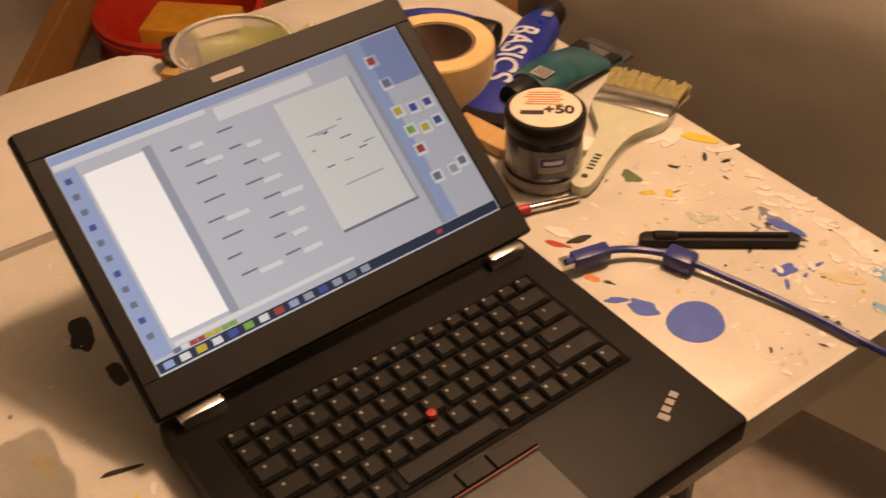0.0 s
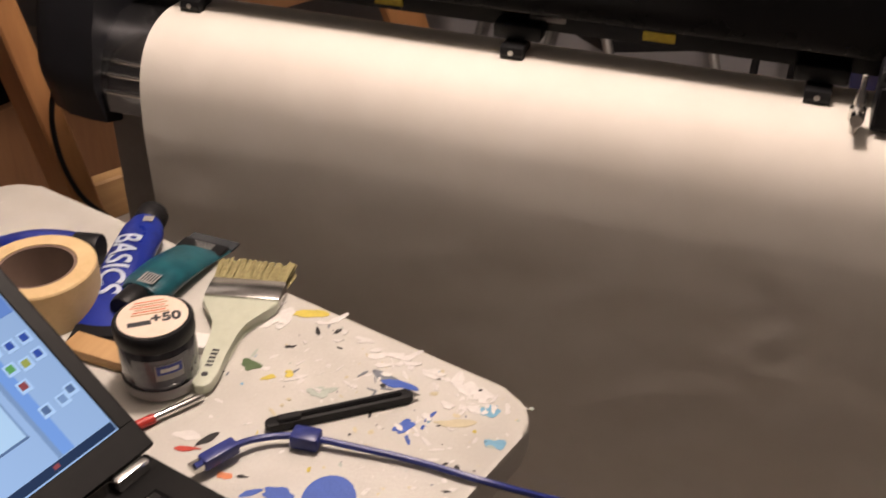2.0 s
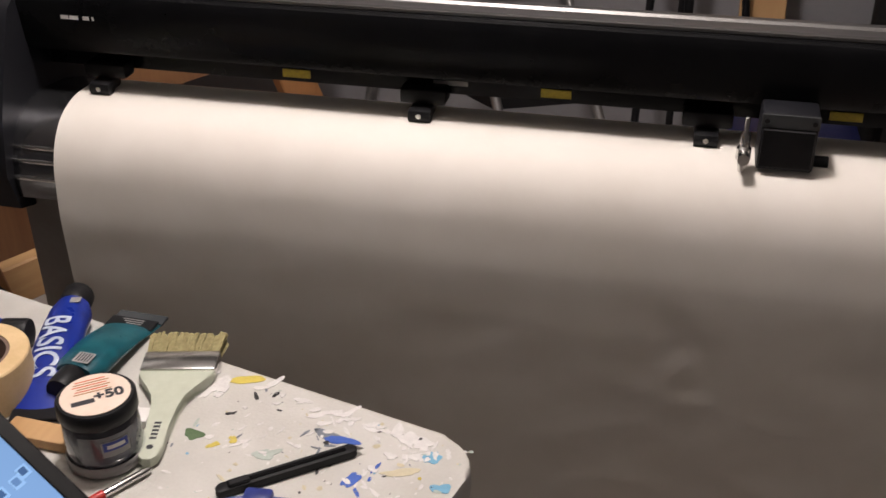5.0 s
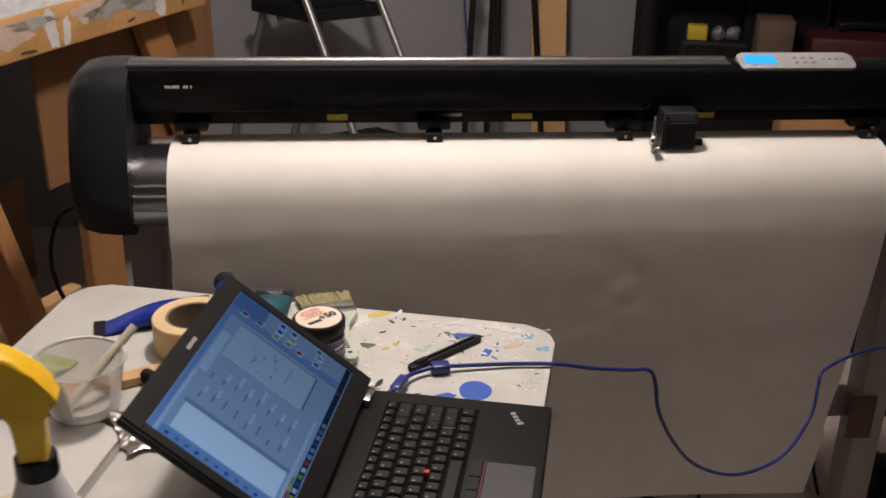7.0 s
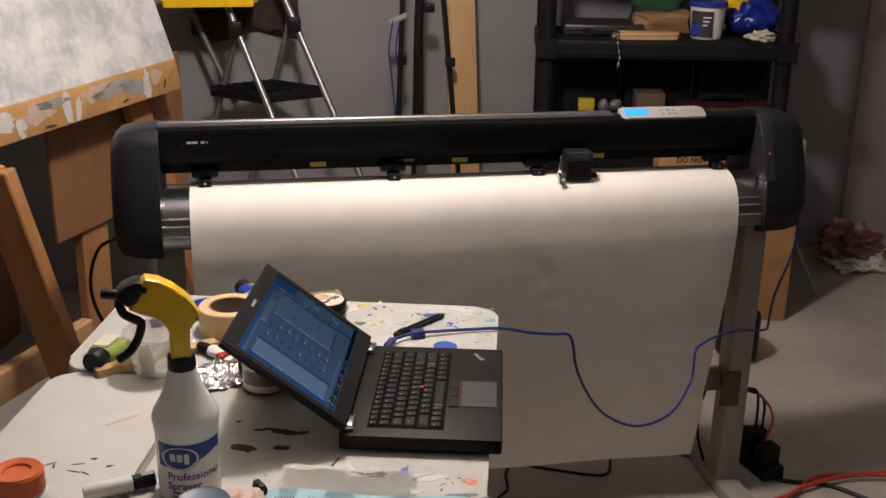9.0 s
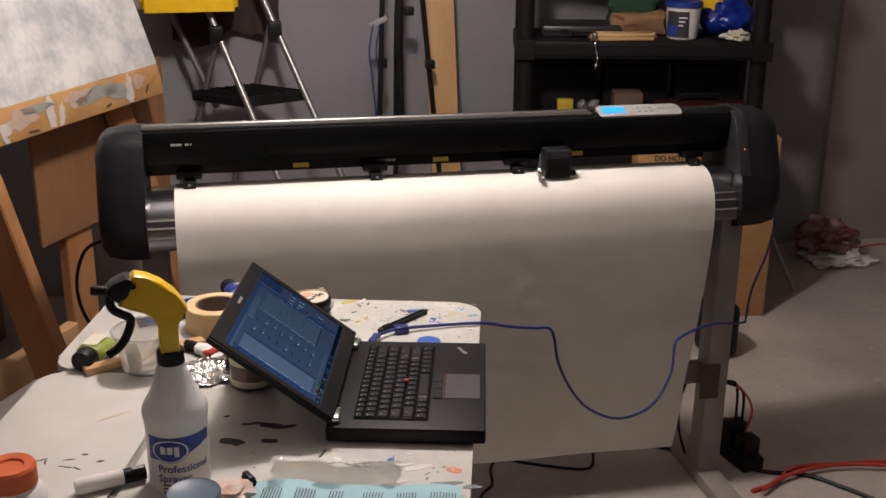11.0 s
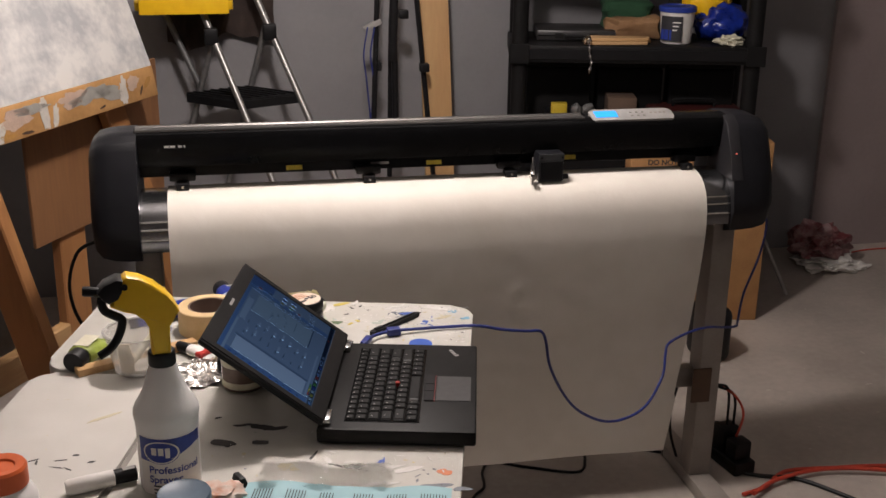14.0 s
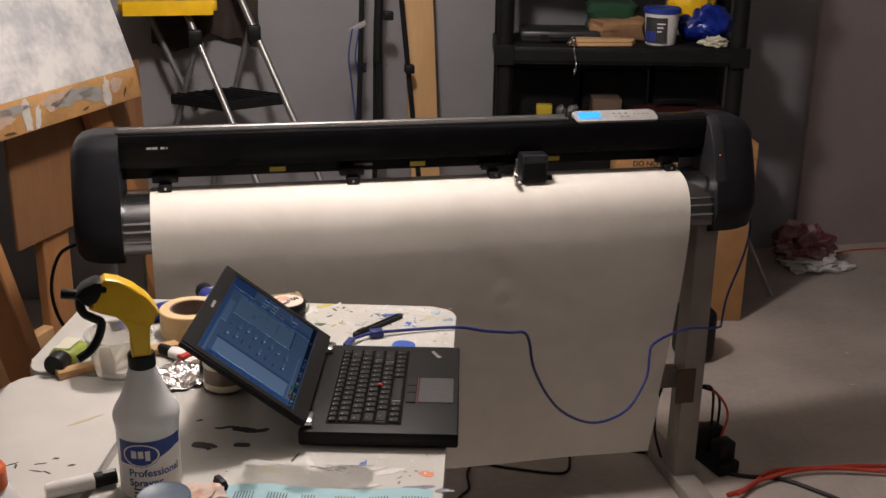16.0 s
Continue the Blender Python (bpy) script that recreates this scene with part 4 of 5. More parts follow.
part("carry_handle", rod(smooth_line([(0.10, 0.09, 0.158), (0.11, 0.09, 0.185), (0.25, 0.09, 0.185), (0.26, 0.09, 0.158)], 5), 0.006, 8), M_BLACK, redbox)
# bins added so the shaded back of the compartment stays black
for x in (0.075, 0.355, 0.635):
    sbin = thing("filler_bin", shelved(x, 0.225, LOW), "black plastic bin added to darken the back of the lower shelf", "storage bin", "row of black bins")
    part("bin_shell", box(0, 0.255, 0, 0.12, 0, 0.30, 0.012), M_PVC, sbin)
    part("bin_lid", box(-0.006, 0.261, -0.006, 0.126, 0.3005, 0.322, 0.006), M_PVC, sbin)
for i, x in enumerate((0.26, 0.305)):
    single("clamp_tool", crumpled(0.022, 0.018, 0.025, 20 + i, 0.4, 2), M_STEEL, "small grey metal clamp on the parts case", "clamp", m=shelved(x, 0.075, LOW + 0.1435))

# ---- floor things behind and beside the plotter ----
carton = thing("cardboard_box", pose(1.640, 1.590, 0, 0, 0, -12), "tall closed brown cardboard box standing on the floor", "cardboard box")
part("carton_body", box(-0.52, 0, 0, 0.125, 0.0, 0.70, 0.004), M_CARD, carton)
part("packing_tape", box(-0.515, -0.005, 0.045, 0.08, 0.7005, 0.7012), mat("brown_packing_tape", (0.36, 0.22, 0.10), None, 30, 0.2), carton, "shiny brown packing tape", smooth=False)
part("flap_seam", box(-0.515, -0.005, -0.0018, -0.0004, 0.640, 0.644), M_DARKWOOD, carton, smooth=False)
text("printed_words", "DO NOT", 0.027, M_INK, carton, pose(-0.405, -0.002, 0.622, 90, 0, 0), "black printed words", bold=0.0008)
single("black_case", box(1.25, 1.368, 1.25, 1.39, 0, 0.20, 0.03, 3), M_BLACK, "rounded black carrying case on the floor", "case")
tote = thing("storage_tote", pose(0.45, 1.70, 0), "dark blue plastic storage tote on the floor behind the plotter", "storage tote")
part("tote_shell", prism(rounded(0, 0.28, 0, 0.27, 0.03), 0, 0.385, 0.004), mat("navy_plastic", (0.010, 0.012, 0.05), (0.007, 0.008, 0.035), 20, 0.3), tote)
part("tote_lid", prism(rounded(-0.012, 0.292, -0.012, 0.282, 0.03), 0.3855, 0.410, 0.005), mat("navy_lid_plastic", (0.012, 0.015, 0.07), (0.009, 0.011, 0.05), 20, 0.3), tote, "dark blue lid")
single("white_rod", rod([(1.885, 1.80, 0.008), (1.66, 1.82, 0.45)], 0.008, 10), M_PANEL, "thin pale rod leaning on the cardboard box", "rod")
sack = thing("plastic_bag", pose(2.24, 2.08, 0), "crumpled white and red plastic bag on the floor", "bag")
part("white_wrap", crumpled(0.12, 0.10, 0.035, 2.0, 0.55, 4), M_WHITE, sack, "white crumpled plastic")
part("red_wrap", crumpled(0.13, 0.10, 0.085, 5.0, 0.45, 4), mat("dull_red_film", (0.16, 0.035, 0.04), (0.26, 0.15, 0.15), 18, 0.35, sharp=0.6), sack, "dull red crumpled plastic", m=pose(-0.02, 0.06, 0.02))
part("handle", crumpled(0.05, 0.03, 0.02, 8.0, 0.5, 3), M_WHITE, sack, m=pose(0.11, -0.05, 0))


def cord(name, points, radius, material, label):
    return single(name, rod(smooth_line(points, 8), radius, 8), material, label, "cable")


cord("floor_cord", [(0.20, 0.42, 0.004), (0.265, 0.574, 0.004), (0.309, 0.625, 0.004), (0.326, 0.707, 0.004), (0.365, 0.752, 0.004), (0.455, 0.707, 0.004), (0.590, 0.650, 0.004), (0.637, 0.714, 0.004), (0.655, 0.795, 0.004), (0.711, 0.812, 0.004), (0.804, 0.745, 0.004), (0.878, 0.700, 0.006)], 0.004, M_BLACK, "thin black power cord snaking over the floor")
single("cord_plug", box(-0.025, 0.025, -0.012, 0.012, 0, 0.02, 0.004), M_BLACK, "black plug lying on the floor", "plug", m=pose(0.895, 0.690, 0, 0, 0, -30))
strip = thing("power_strip", pose(1.04, 0.64, 0, 0, 0, 10), "black power strip crowded with adaptors beside the stand", "power strip")
part("strip_body", box(-0.035, 0.035, -0.10, 0.10, 0, 0.04, 0.006), M_BLACK, strip)
for y, h in ((-0.06, 0.055), (0.0, 0.075), (0.055, 0.045)):
    part("adaptor", box(-0.028, 0.028, y - 0.024, y + 0.024, 0.0405, 0.0405 + h, 0.006), M_BLACK, strip, "black plug-in adaptor")
for dx, top in ((0.0, 0.24), (0.02, 0.22)):
    cord("adaptor_cord", [(1.04 + dx, 0.64, 0.11), (1.02 + dx, 0.62, top), (0.97, 0.63, 0.27), (0.955, 0.66, 0.42)], 0.004, M_BLACK, "black cord rising from the power strip")
cord("adaptor_cord", [(0.885, 0.62, 0.02), (0.852, 0.615, 0.12), (0.85, 0.62, 0.20), (0.868, 0.63, 0.255)], 0.004, M_BLACK, "black cord looping by the stand leg")
cord("black_extension_cord", [(1.05, 0.55, 0.006), (1.10, 0.52, 0.006), (1.19, 0.485, 0.006), (1.26, 0.40, 0.006), (1.35, 0.26, 0.006), (1.45, 0.1, 0.006)], 0.006, M_BLACK, "black extension cord on the concrete")
cord("red_extension_cord", [(1.00, 0.44, 0.006), (1.08, 0.465, 0.006), (1.18, 0.53, 0.006), (1.32, 0.52, 0.006), (1.48, 0.50, 0.006), (1.8, 0.42, 0.006)], 0.006, M_REDCORD, "red extension cord on the concrete")
cord("red_extension_cord", [(1.02, 0.42, 0.018), (1.12, 0.475, 0.018), (1.28, 0.50, 0.0185), (1.45, 0.46, 0.018), (1.7, 0.36, 0.007)], 0.006, M_REDCORD, "red extension cord doubled on the concrete")
cord("red_extension_cord", [(2.42, 2.22, 0.0035), (2.55, 2.25, 0.0035), (2.75, 2.24, 0.0035), (3.2, 2.18, 0.0035)], 0.0035, M_REDCORD, "red extension cord along the foot of the wall")
cord("adaptor_cord", [(1.05, 0.60, 0.09), (1.06, 0.59, 0.17), (1.035, 0.60, 0.225), (1.00, 0.64, 0.245)], 0.0035, M_REDCORD, "red cord rising from the power strip")
cord("plotter_power_cord", [(-0.648, 0.60, 0.80), (-0.70, 0.60, 0.77), (-0.725, 0.60, 0.68), (-0.70, 0.60, 0.58), (-0.62, 0.62, 0.48), (-0.58, 0.64, 0.2), (-0.56, 0.70, 0.006)], 0.0042, M_BLACK, "black power cord curving out of the plotter")

bucket = thing("bucket", pose(-1.32, 0.50, 0), "red plastic bucket standing on the floor beside the tables", "bucket")
part("shell", lathe([(0, 0.0), (0.125, 0.0), (0.13, 0.01), (0.146, 0.29), (0.156, 0.292), (0.156, 0.302), (0.148, 0.306), (0.149, 0.325), (0.158, 0.327), (0.158, 0.337), (0.150, 0.341), (0.151, 0.38), (0.160, 0.383), (0.160, 0.395), (0.150, 0.398), (0.144, 0.39), (0.122, 0.02), (0, 0.018)], 40), M_RED, bucket)
part("rim_band", lathe([(0.1605, 0.372), (0.1625, 0.374), (0.1625, 0.384), (0.1605, 0.386)], 40), M_RED, bucket)
part("bail_handle", rod(smooth_line([(-0.160, 0.0, 0.36), (-0.14, -0.07, 0.352), (0.0, -0.175, 0.335), (0.14, -0.07, 0.352), (0.160, 0.0, 0.36)], 8), 0.003, 8), M_STEEL, bucket, "thin wire bail")
single("sponge_block", box(-0.09, 0.09, -0.06, 0.06, 0, 0.33, 0.01), mat("orange_foam", (0.62, 0.30, 0.05), (0.5, 0.22, 0.03), 40, 0.8, bump=0.5), "orange-yellow foam block standing in the bucket", "foam block", m=pose(-1.34, 0.54, 0.0185, 0, 0, 30))
single("wooden_board", box(0, 1.25, -0.015, 0.015, 0, 0.335, 0.003), M_DARKWOOD, "reddish brown board standing on edge beside the bucket", "board", m=pose(-1.52, 0.78, 0, 0, 0, 74))
# crate added to fill a black area whose contents are unknown
crate = thing("filler_crate", pose(-2.10, 0.95, 0, 0, 0, -14), "black plastic crate added to fill the dark area beyond the board", "crate")
part("crate_shell", box(0, 0.40, 0, 0.62, 0, 0.42, 0.012), M_PVC, crate)
part("crate_rim", box(-0.010, 0.410, -0.010, 0.630, 0.4205, 0.445, 0.006), M_BLACK, crate)
for k in range(5):
    part("crate_rib", box(0.4005, 0.408, 0.06 + k * 0.12, 0.075 + k * 0.12, 0.02, 0.41, 0.002, 1), M_PVC, crate)
single("wood_offcut", beam((-1.62, 0.12, 0.0), (-1.45, 0.62, 0.62), 0.09, 0.04, 0.003, (1, 0, 0)), M_WOOD, "rough pine offcut leaning near the bucket", "wood offcut")

# ---- things on the tables ----
def lying(x0, y0, x1, y1, z=TOP):
    """A frame at (x0, y0) on the table whose y axis points to (x1, y1)."""
    return pose(x0, y0, z, 0, 0, math.degrees(math.atan2(y1 - y0, x1 - x0)) - 90)


def lift(ob, m):
    ob.matrix_basis = m
    return ob


jar = thing("paint_jar", pose(-0.219, 0.092, TOP, 0, 0, 36) @ Matrix.Diagonal((1, 1, 0.70, 1)), "smoky plastic paint jar with a black labelled lid", "paint jar")
part("body", lathe([(0, 0), (0.034, 0), (0.0365, 0.004), (0.0375, 0.05), (0.0365, 0.078), (0.033, 0.083), (0, 0.083)], 36), M_JAR, jar, "smoky navy and clear plastic body")
part("clear_foot", lathe([(0.0368, 0.003), (0.0385, 0.006), (0.0390, 0.018), (0.0378, 0.021)], 36), M_PANEL, jar)
part("lid", lathe([(0.0375, 0.084), (0.0385, 0.086), (0.0385, 0.106), (0.0365, 0.109), (0, 0.109)], 40), M_BLACK, jar, "black ribbed screw lid")
lab = part("price_label", lathe([(0, 0.1104), (0.0335, 0.1104), (0.0335, 0.1092)], 36), M_PINKLABEL, jar, "round pale pink label")
for k in range(6):
    part("print_bar", box(-0.020 + 0.002 * (k % 3), 0.016 - 0.003 * (k % 2), 0.004 + k * 0.004, 0.0055 + k * 0.004, 0.1105, 0.1108), M_ORANGE if k % 2 else M_CARD, lab, smooth=False)
part("print_bar", box(-0.024, -0.002, -0.013, -0.006, 0.1105, 0.1108), M_INK, lab, smooth=False)
text("price_number", "+50", 0.018, M_INK, lab, pose(0.012, -0.005, 0.1108), "black handwritten figures", bold=0.0007)


def wrap(bm, r, squash=1.0):
    """Bends a flat upright mesh (x across, z up) round a cylinder of radius r, facing -y."""
    for v in bm.verts:
        a, q = v.co.x / r, r + max(0.0, -v.co.y)
        v.co = Vector((q * math.sin(a), -q * math.cos(a) * squash, v.co.z))
    return bm


def band(x0, x1, z0, z1, r, t=0.0004, n=16, low=None):
    """A thin curved label on a cylinder; low gives the lower edge by x."""
    bm = bmesh.new()
    rows = []
    for i in range(n + 1):
        x = x0 + (x1 - x0) * i / n
        zl = low(x) if low else z0
        rows.append([bm.verts.new(p) for p in ((x, -t, zl), (x, -t, z1), (x, 0, z1), (x, 0, zl))])
    for a, b in zip(rows, rows[1:]):
        for k in range(4):
            bm.faces.new((a[k], b[k], b[(k + 1) % 4], a[(k + 1) % 4]))
    bm.faces.new(rows[0])
    bm.faces.new(rows[-1][::-1])
    return wrap(bm, r)


def bent_text(name, words, size, x, z, r, material, parent):
    ob = text(name, words, size, material, parent, Matrix.Identity(4), extrude=0.0001, bold=0.0003)
    for v in ob.data.vertices:
        a = (v.co.x + x) / r
        q = r + 0.0002 + v.co.z
        v.co = Vector((q * math.sin(a), -q * math.cos(a), v.co.y + z))
    return ob


jl = part("label", band(-0.028, 0.030, 0.028, 0.074, 0.0376, 0.0003), M_JAR, jar, "dark printed label")
part("logo_frame", band(-0.006, 0.022, 0.040, 0.066, 0.0382, 0.0002), M_PANEL, jl, "pale framed emblem")
part("logo_field", band(-0.0045, 0.0205, 0.050, 0.0645, 0.0385, 0.0002), M_LABELBLUE, jl)
part("print_bar", band(-0.001, 0.017, 0.054, 0.060, 0.0388, 0.0002), M_WHITE, jl)

# masking tape
tape = thing("tape_roll", pose(-0.405, 0.158, TOP), "thick roll of tan masking tape lying flat", "tape roll")
part("tape_ring", lathe([(0.0425, 0.0), (0.061, 0.0), (0.0625, 0.002), (0.0625, 0.050), (0.061, 0.052), (0.0425, 0.052), (0.0425, 0.0)], 48), M_TAPE, tape)
part("core", lathe([(0.0385, 0.0005), (0.042, 0.0005), (0.042, 0.0512), (0.0385, 0.0512), (0.0385, 0.0005)], 48), mat("dark_card_core", (0.20, 0.13, 0.10), None, 20, 0.7), tape, "dark cardboard core")


def paint_tube(m, label, body, length, w, cap_r, crimp_mat, band_mat=None):
    """A soft paint tube lying down: flat crimped end at the start of y, round cap at the far end."""
    t = thing("paint_tube", m, label, "paint tube")
    bm = bmesh.new()
    rings = []
    n = 20
    cap_len = 0.030
    for i in range(13):
        u = i / 12
        hw = w / 2 * (1.0 + 0.08 * (1 - u)) if u < 0.95 else w / 2 * 0.8
        hh = max(0.0014, cap_r * math.sin(min(1.0, u * 1.25) * math.pi / 2) * 0.98)
        rings.append([bm.verts.new((hw * math.cos(2 * math.pi * k / n), u * (length - cap_len), hh + hh * math.sin(2 * math.pi * k / n) + 0.0006)) for k in range(n)])
    for a, b in zip(rings, rings[1:]):
        for k in range(n):
            bm.faces.new((a[k], a[(k + 1) % n], b[(k + 1) % n], b[k]))
    bm.faces.new(rings[0][::-1])
    bm.faces.new(rings[-1])
    b = part("tube_body", bm, body, t)
    part("crimp", box(-w / 2 * 1.09, w / 2 * 1.09, -0.014, 0.004, 0.0005, 0.0042, 0.0006, 1), crimp_mat, t, "flat folded tube end")
    part("cap", lathe([(0, 0), (cap_r * 0.93, 0), (cap_r, 0.002), (cap_r, cap_len - 0.003), (cap_r * 0.93, cap_len), (0, cap_len)], 24), M_BLACK, t, "black screw cap", m=pose(0, length - cap_len, cap_r + 0.0005, -90, 0, 0))
    return t, b


bt, bb = paint_tube(lying(-0.318, 0.120, -0.378, 0.338), "blue acrylic paint tube with a black cap lying flat", M_TUBEBLUE, 0.226, 0.050, 0.0185, M_BLACK)
word = text("printed_word", "BASICS", 0.036, mat("pale_blue_print", (0.50, 0.56, 0.66), (0.40, 0.46, 0.58), 60, 0.4), bb, Matrix.Identity(4), "pale printed word", bold=0.0006)
wm = bmesh.new()
wm.from_mesh(word.data)
bmesh.ops.triangulate(wm, faces=wm.faces[:])
for _ in range(3):
    bmesh.ops.subdivide_edges(wm, edges=[e for e in wm.edges if e.calc_length() > 0.005], cuts=1)
    bmesh.ops.triangulate(wm, faces=wm.faces[:])
wm.to_mesh(word.data)
wm.free()
for v in word.data.vertices:
    x, y = v.co.y * 1.15 - 0.005, -v.co.x * 0.86
    u = min(1.0, (y + 0.105) / 0.196)
    hh = 0.0185 * math.sin(min(1.0, max(0.05, u) * 1.25) * math.pi / 2) * 0.98
    s = max(0.0, 1 - (x / 0.027) ** 2) ** 0.5
    v.co = Vector((x, y + 0.105, hh + hh * s + 0.0012 + v.co.z))
part("dark_band", box(-0.0255, 0.0255, 0.001, 0.022, 0.0045, 0.0072, 0.001, 1), M_BLACK, bt, "black printed band")
part("info_label", box(0.002, 0.014, 0.180, 0.191, 0.0365, 0.0372), M_PANEL, bt, "small white data label", smooth=False)
tt, tb = paint_tube(lying(-0.295, 0.322, -0.305, 0.165), "teal acrylic paint tube with a wide flat crimped end", M_TEAL, 0.165, 0.058, 0.0165, mat("dark_grey_film", (0.05, 0.055, 0.06), (0.035, 0.04, 0.045), 30, 0.25))
part("dark_band", box(-0.030, 0.030, 0.005, 0.026, 0.006, 0.0095, 0.001, 1), M_BLACK, tt, "black printed band")
tl = part("info_label", box(-0.016, 0.004, 0.112, 0.130, 0.0325, 0.0332), M_PANEL, tt, "small pale data label", smooth=False)
for k in range(5):
    part("print_bar", box(-0.014 + k * 0.0034, -0.0125 + k * 0.0034, 0.114, 0.128, 0.0333, 0.0335), M_INK, tl, smooth=False)
for k in range(3):
    part("print_bar", box(-0.014, 0.014 - k * 0.004, 0.009 + k * 0.004, 0.0105 + k * 0.004, 0.0096, 0.0098), M_PANEL, tt, smooth=False)
paint_tube(lying(-0.554, 0.217, -0.392, 0.249), "dark blue acrylic paint tube with a black cap behind the tape", M_TUBEBLUE, 0.165, 0.044, 0.0185, M_BLACK)
gt, gb = paint_tube(lying(-0.607, 0.122, -0.657, -0.006), "pale green paint tube with a black cap", M_GREEN, 0.136, 0.056, 0.0200, M_GREEN)
part("pale_label", box(-0.015, 0.015, 0.050, 0.100, 0.0392, 0.0404, 0.0005, 1), M_PALE, gt, "pale printed label")
part("green_band", box(-0.024, 0.024, 0.004, 0.030, 0.004, 0.0115, 0.002, 1), M_GREEN, gt, "yellow-green printed band")
rt, rb = paint_tube(lying(-0.405, 0.000, -0.452, 0.045), "small white and red paint tube, half squeezed", M_WHITE, 0.085, 0.030, 0.0105, M_FOIL)
part("red_band", box(-0.0155, 0.0155, 0.012, 0.030, 0.004, 0.0160, 0.002, 1), M_RED, rt, "red printed band")

# flat brush
brush = thing("paint_brush", pose(-0.171, 0.080, TOP + 0.0005, 0, 0, 12), "wide flat paint brush with a pale green handle", "paint brush")
half = [(0.004, 0.0), (0.010, 0.006), (0.0125, 0.022), (0.0115, 0.05), (0.0110, 0.085), (0.015, 0.103), (0.024, 0.119), (0.034, 0.129), (0.040, 0.137), (0.0415, 0.147)]
part("brush_handle", prism([(x, y) for x, y in half] + [(-x, y) for x, y in half[::-1]], 0.0015, 0.0135, 0.003), M_BRUSH, brush, "pale green lacquered handle")
part("hanging_hole", lathe([(0, 0.0138), (0.0035, 0.0138), (0.0035, 0.013)], 14), M_INK, brush, m=pose(0, 0.018, 0))
for k in range(5):
    part("print_bar", box(-0.0035, 0.0035, 0.030 + k * 0.006, 0.033 + k * 0.006, 0.0136, 0.0139), M_INK, brush, smooth=False)
part("ferrule", box(-0.0420, 0.0420, 0.1475, 0.182, 0.001, 0.0145, 0.003), M_CHROME, brush, "bright metal ferrule")
bm = bmesh.new()
rng = random.Random(8)
box(-0.039, 0.039, 0.182, 0.205, 0.003, 0.0115, 0.001, 1, bm)
for i in range(420):
    x = -0.040 + 0.080 * rng.random()
    z = 0.002 + 0.011 * rng.random()
    l = 0.034 + rng.uniform(-0.008, 0.005)
    box(x - 0.0009, x + 0.0009, 0.1815, 0.1825 + l, z - 0.0008, z + 0.0008, bm=bm)
    for v in list(bm.verts)[-8:]:
        if v.co.y > 0.19:
            v.co.x += 0.0025 * rng.uniform(-1, 1) + 0.06 * (x)
part("bristles", bm, M_BRISTLE, brush, "stiff olive bristles", smooth=False)

def crinkled_sheet(w, d, h, seed, n=26):
    """A thin sheet with sharp fold lines running several ways, a few corners lifted."""
    rg = random.Random(int(seed * 10))
    folds = [(rg.uniform(0, math.pi), rg.uniform(-0.4, 0.4), rg.uniform(0.08, 0.30), rg.uniform(0.3, 1.0) * rg.choice((1, 1, -0.6))) for _ in range(16)]
    bm = bmesh.new()
    g = []
    for i in range(n + 1):
        row = []
        for j in range(n + 1):
            u, v = i / n - 0.5, j / n - 0.5
            z = 0.35 * noise.noise(Vector((u * 3.1, v * 3.3, seed)))
            for a, c, wd, k in folds:
                z += 0.32 * k * max(0.0, 1 - abs(u * math.cos(a) + v * math.sin(a) - c) / wd)
            row.append(bm.verts.new((u * w * (1 + 0.16 * noise.noise(Vector((v * 6, seed, 1)))), v * d * (1 + 0.22 * noise.noise(Vector((u * 6, seed, 5)))), h * z + 0.06 * h * noise.noise(Vector((u * 30, v * 30, seed))))))
        g.append(row)
    low = min(v.co.z for r in g for v in r)
    for r in g:
        for v in r:
            v.co.z += 0.0005 - low
    for i in range(n):
        for j in range(n):
            bm.faces.new((g[i][j], g[i + 1][j], g[i + 1][j + 1], g[i][j + 1]))
    return bm


# utility knife
knife = thing("utility_knife", lying(-0.090, 0.058, 0.026, 0.146, TOP + 0.0005), "black snap-off utility knife lying closed", "utility knife")
part("knife_handle", prism(rounded(-0.0066, 0.0066, 0.0, 0.143, 0.005), 0.0, 0.0085, 0.002), M_BLACK, knife)
part("slide_track", box(-0.0022, 0.0022, 0.028, 0.132, 0.0086, 0.0094), M_GLOSS, knife, "dark blade track", smooth=False)
part("slider", box(-0.005, 0.005, 0.012, 0.034, 0.0086, 0.0120, 0.0015, 1), M_BLACK, knife)
part("blade_tip", prism([(-0.004, 0.1435), (0.004, 0.1435), (0.004, 0.150)], 0.005, 0.0062), M_CHROME, knife, "bright blade tip", smooth=False)

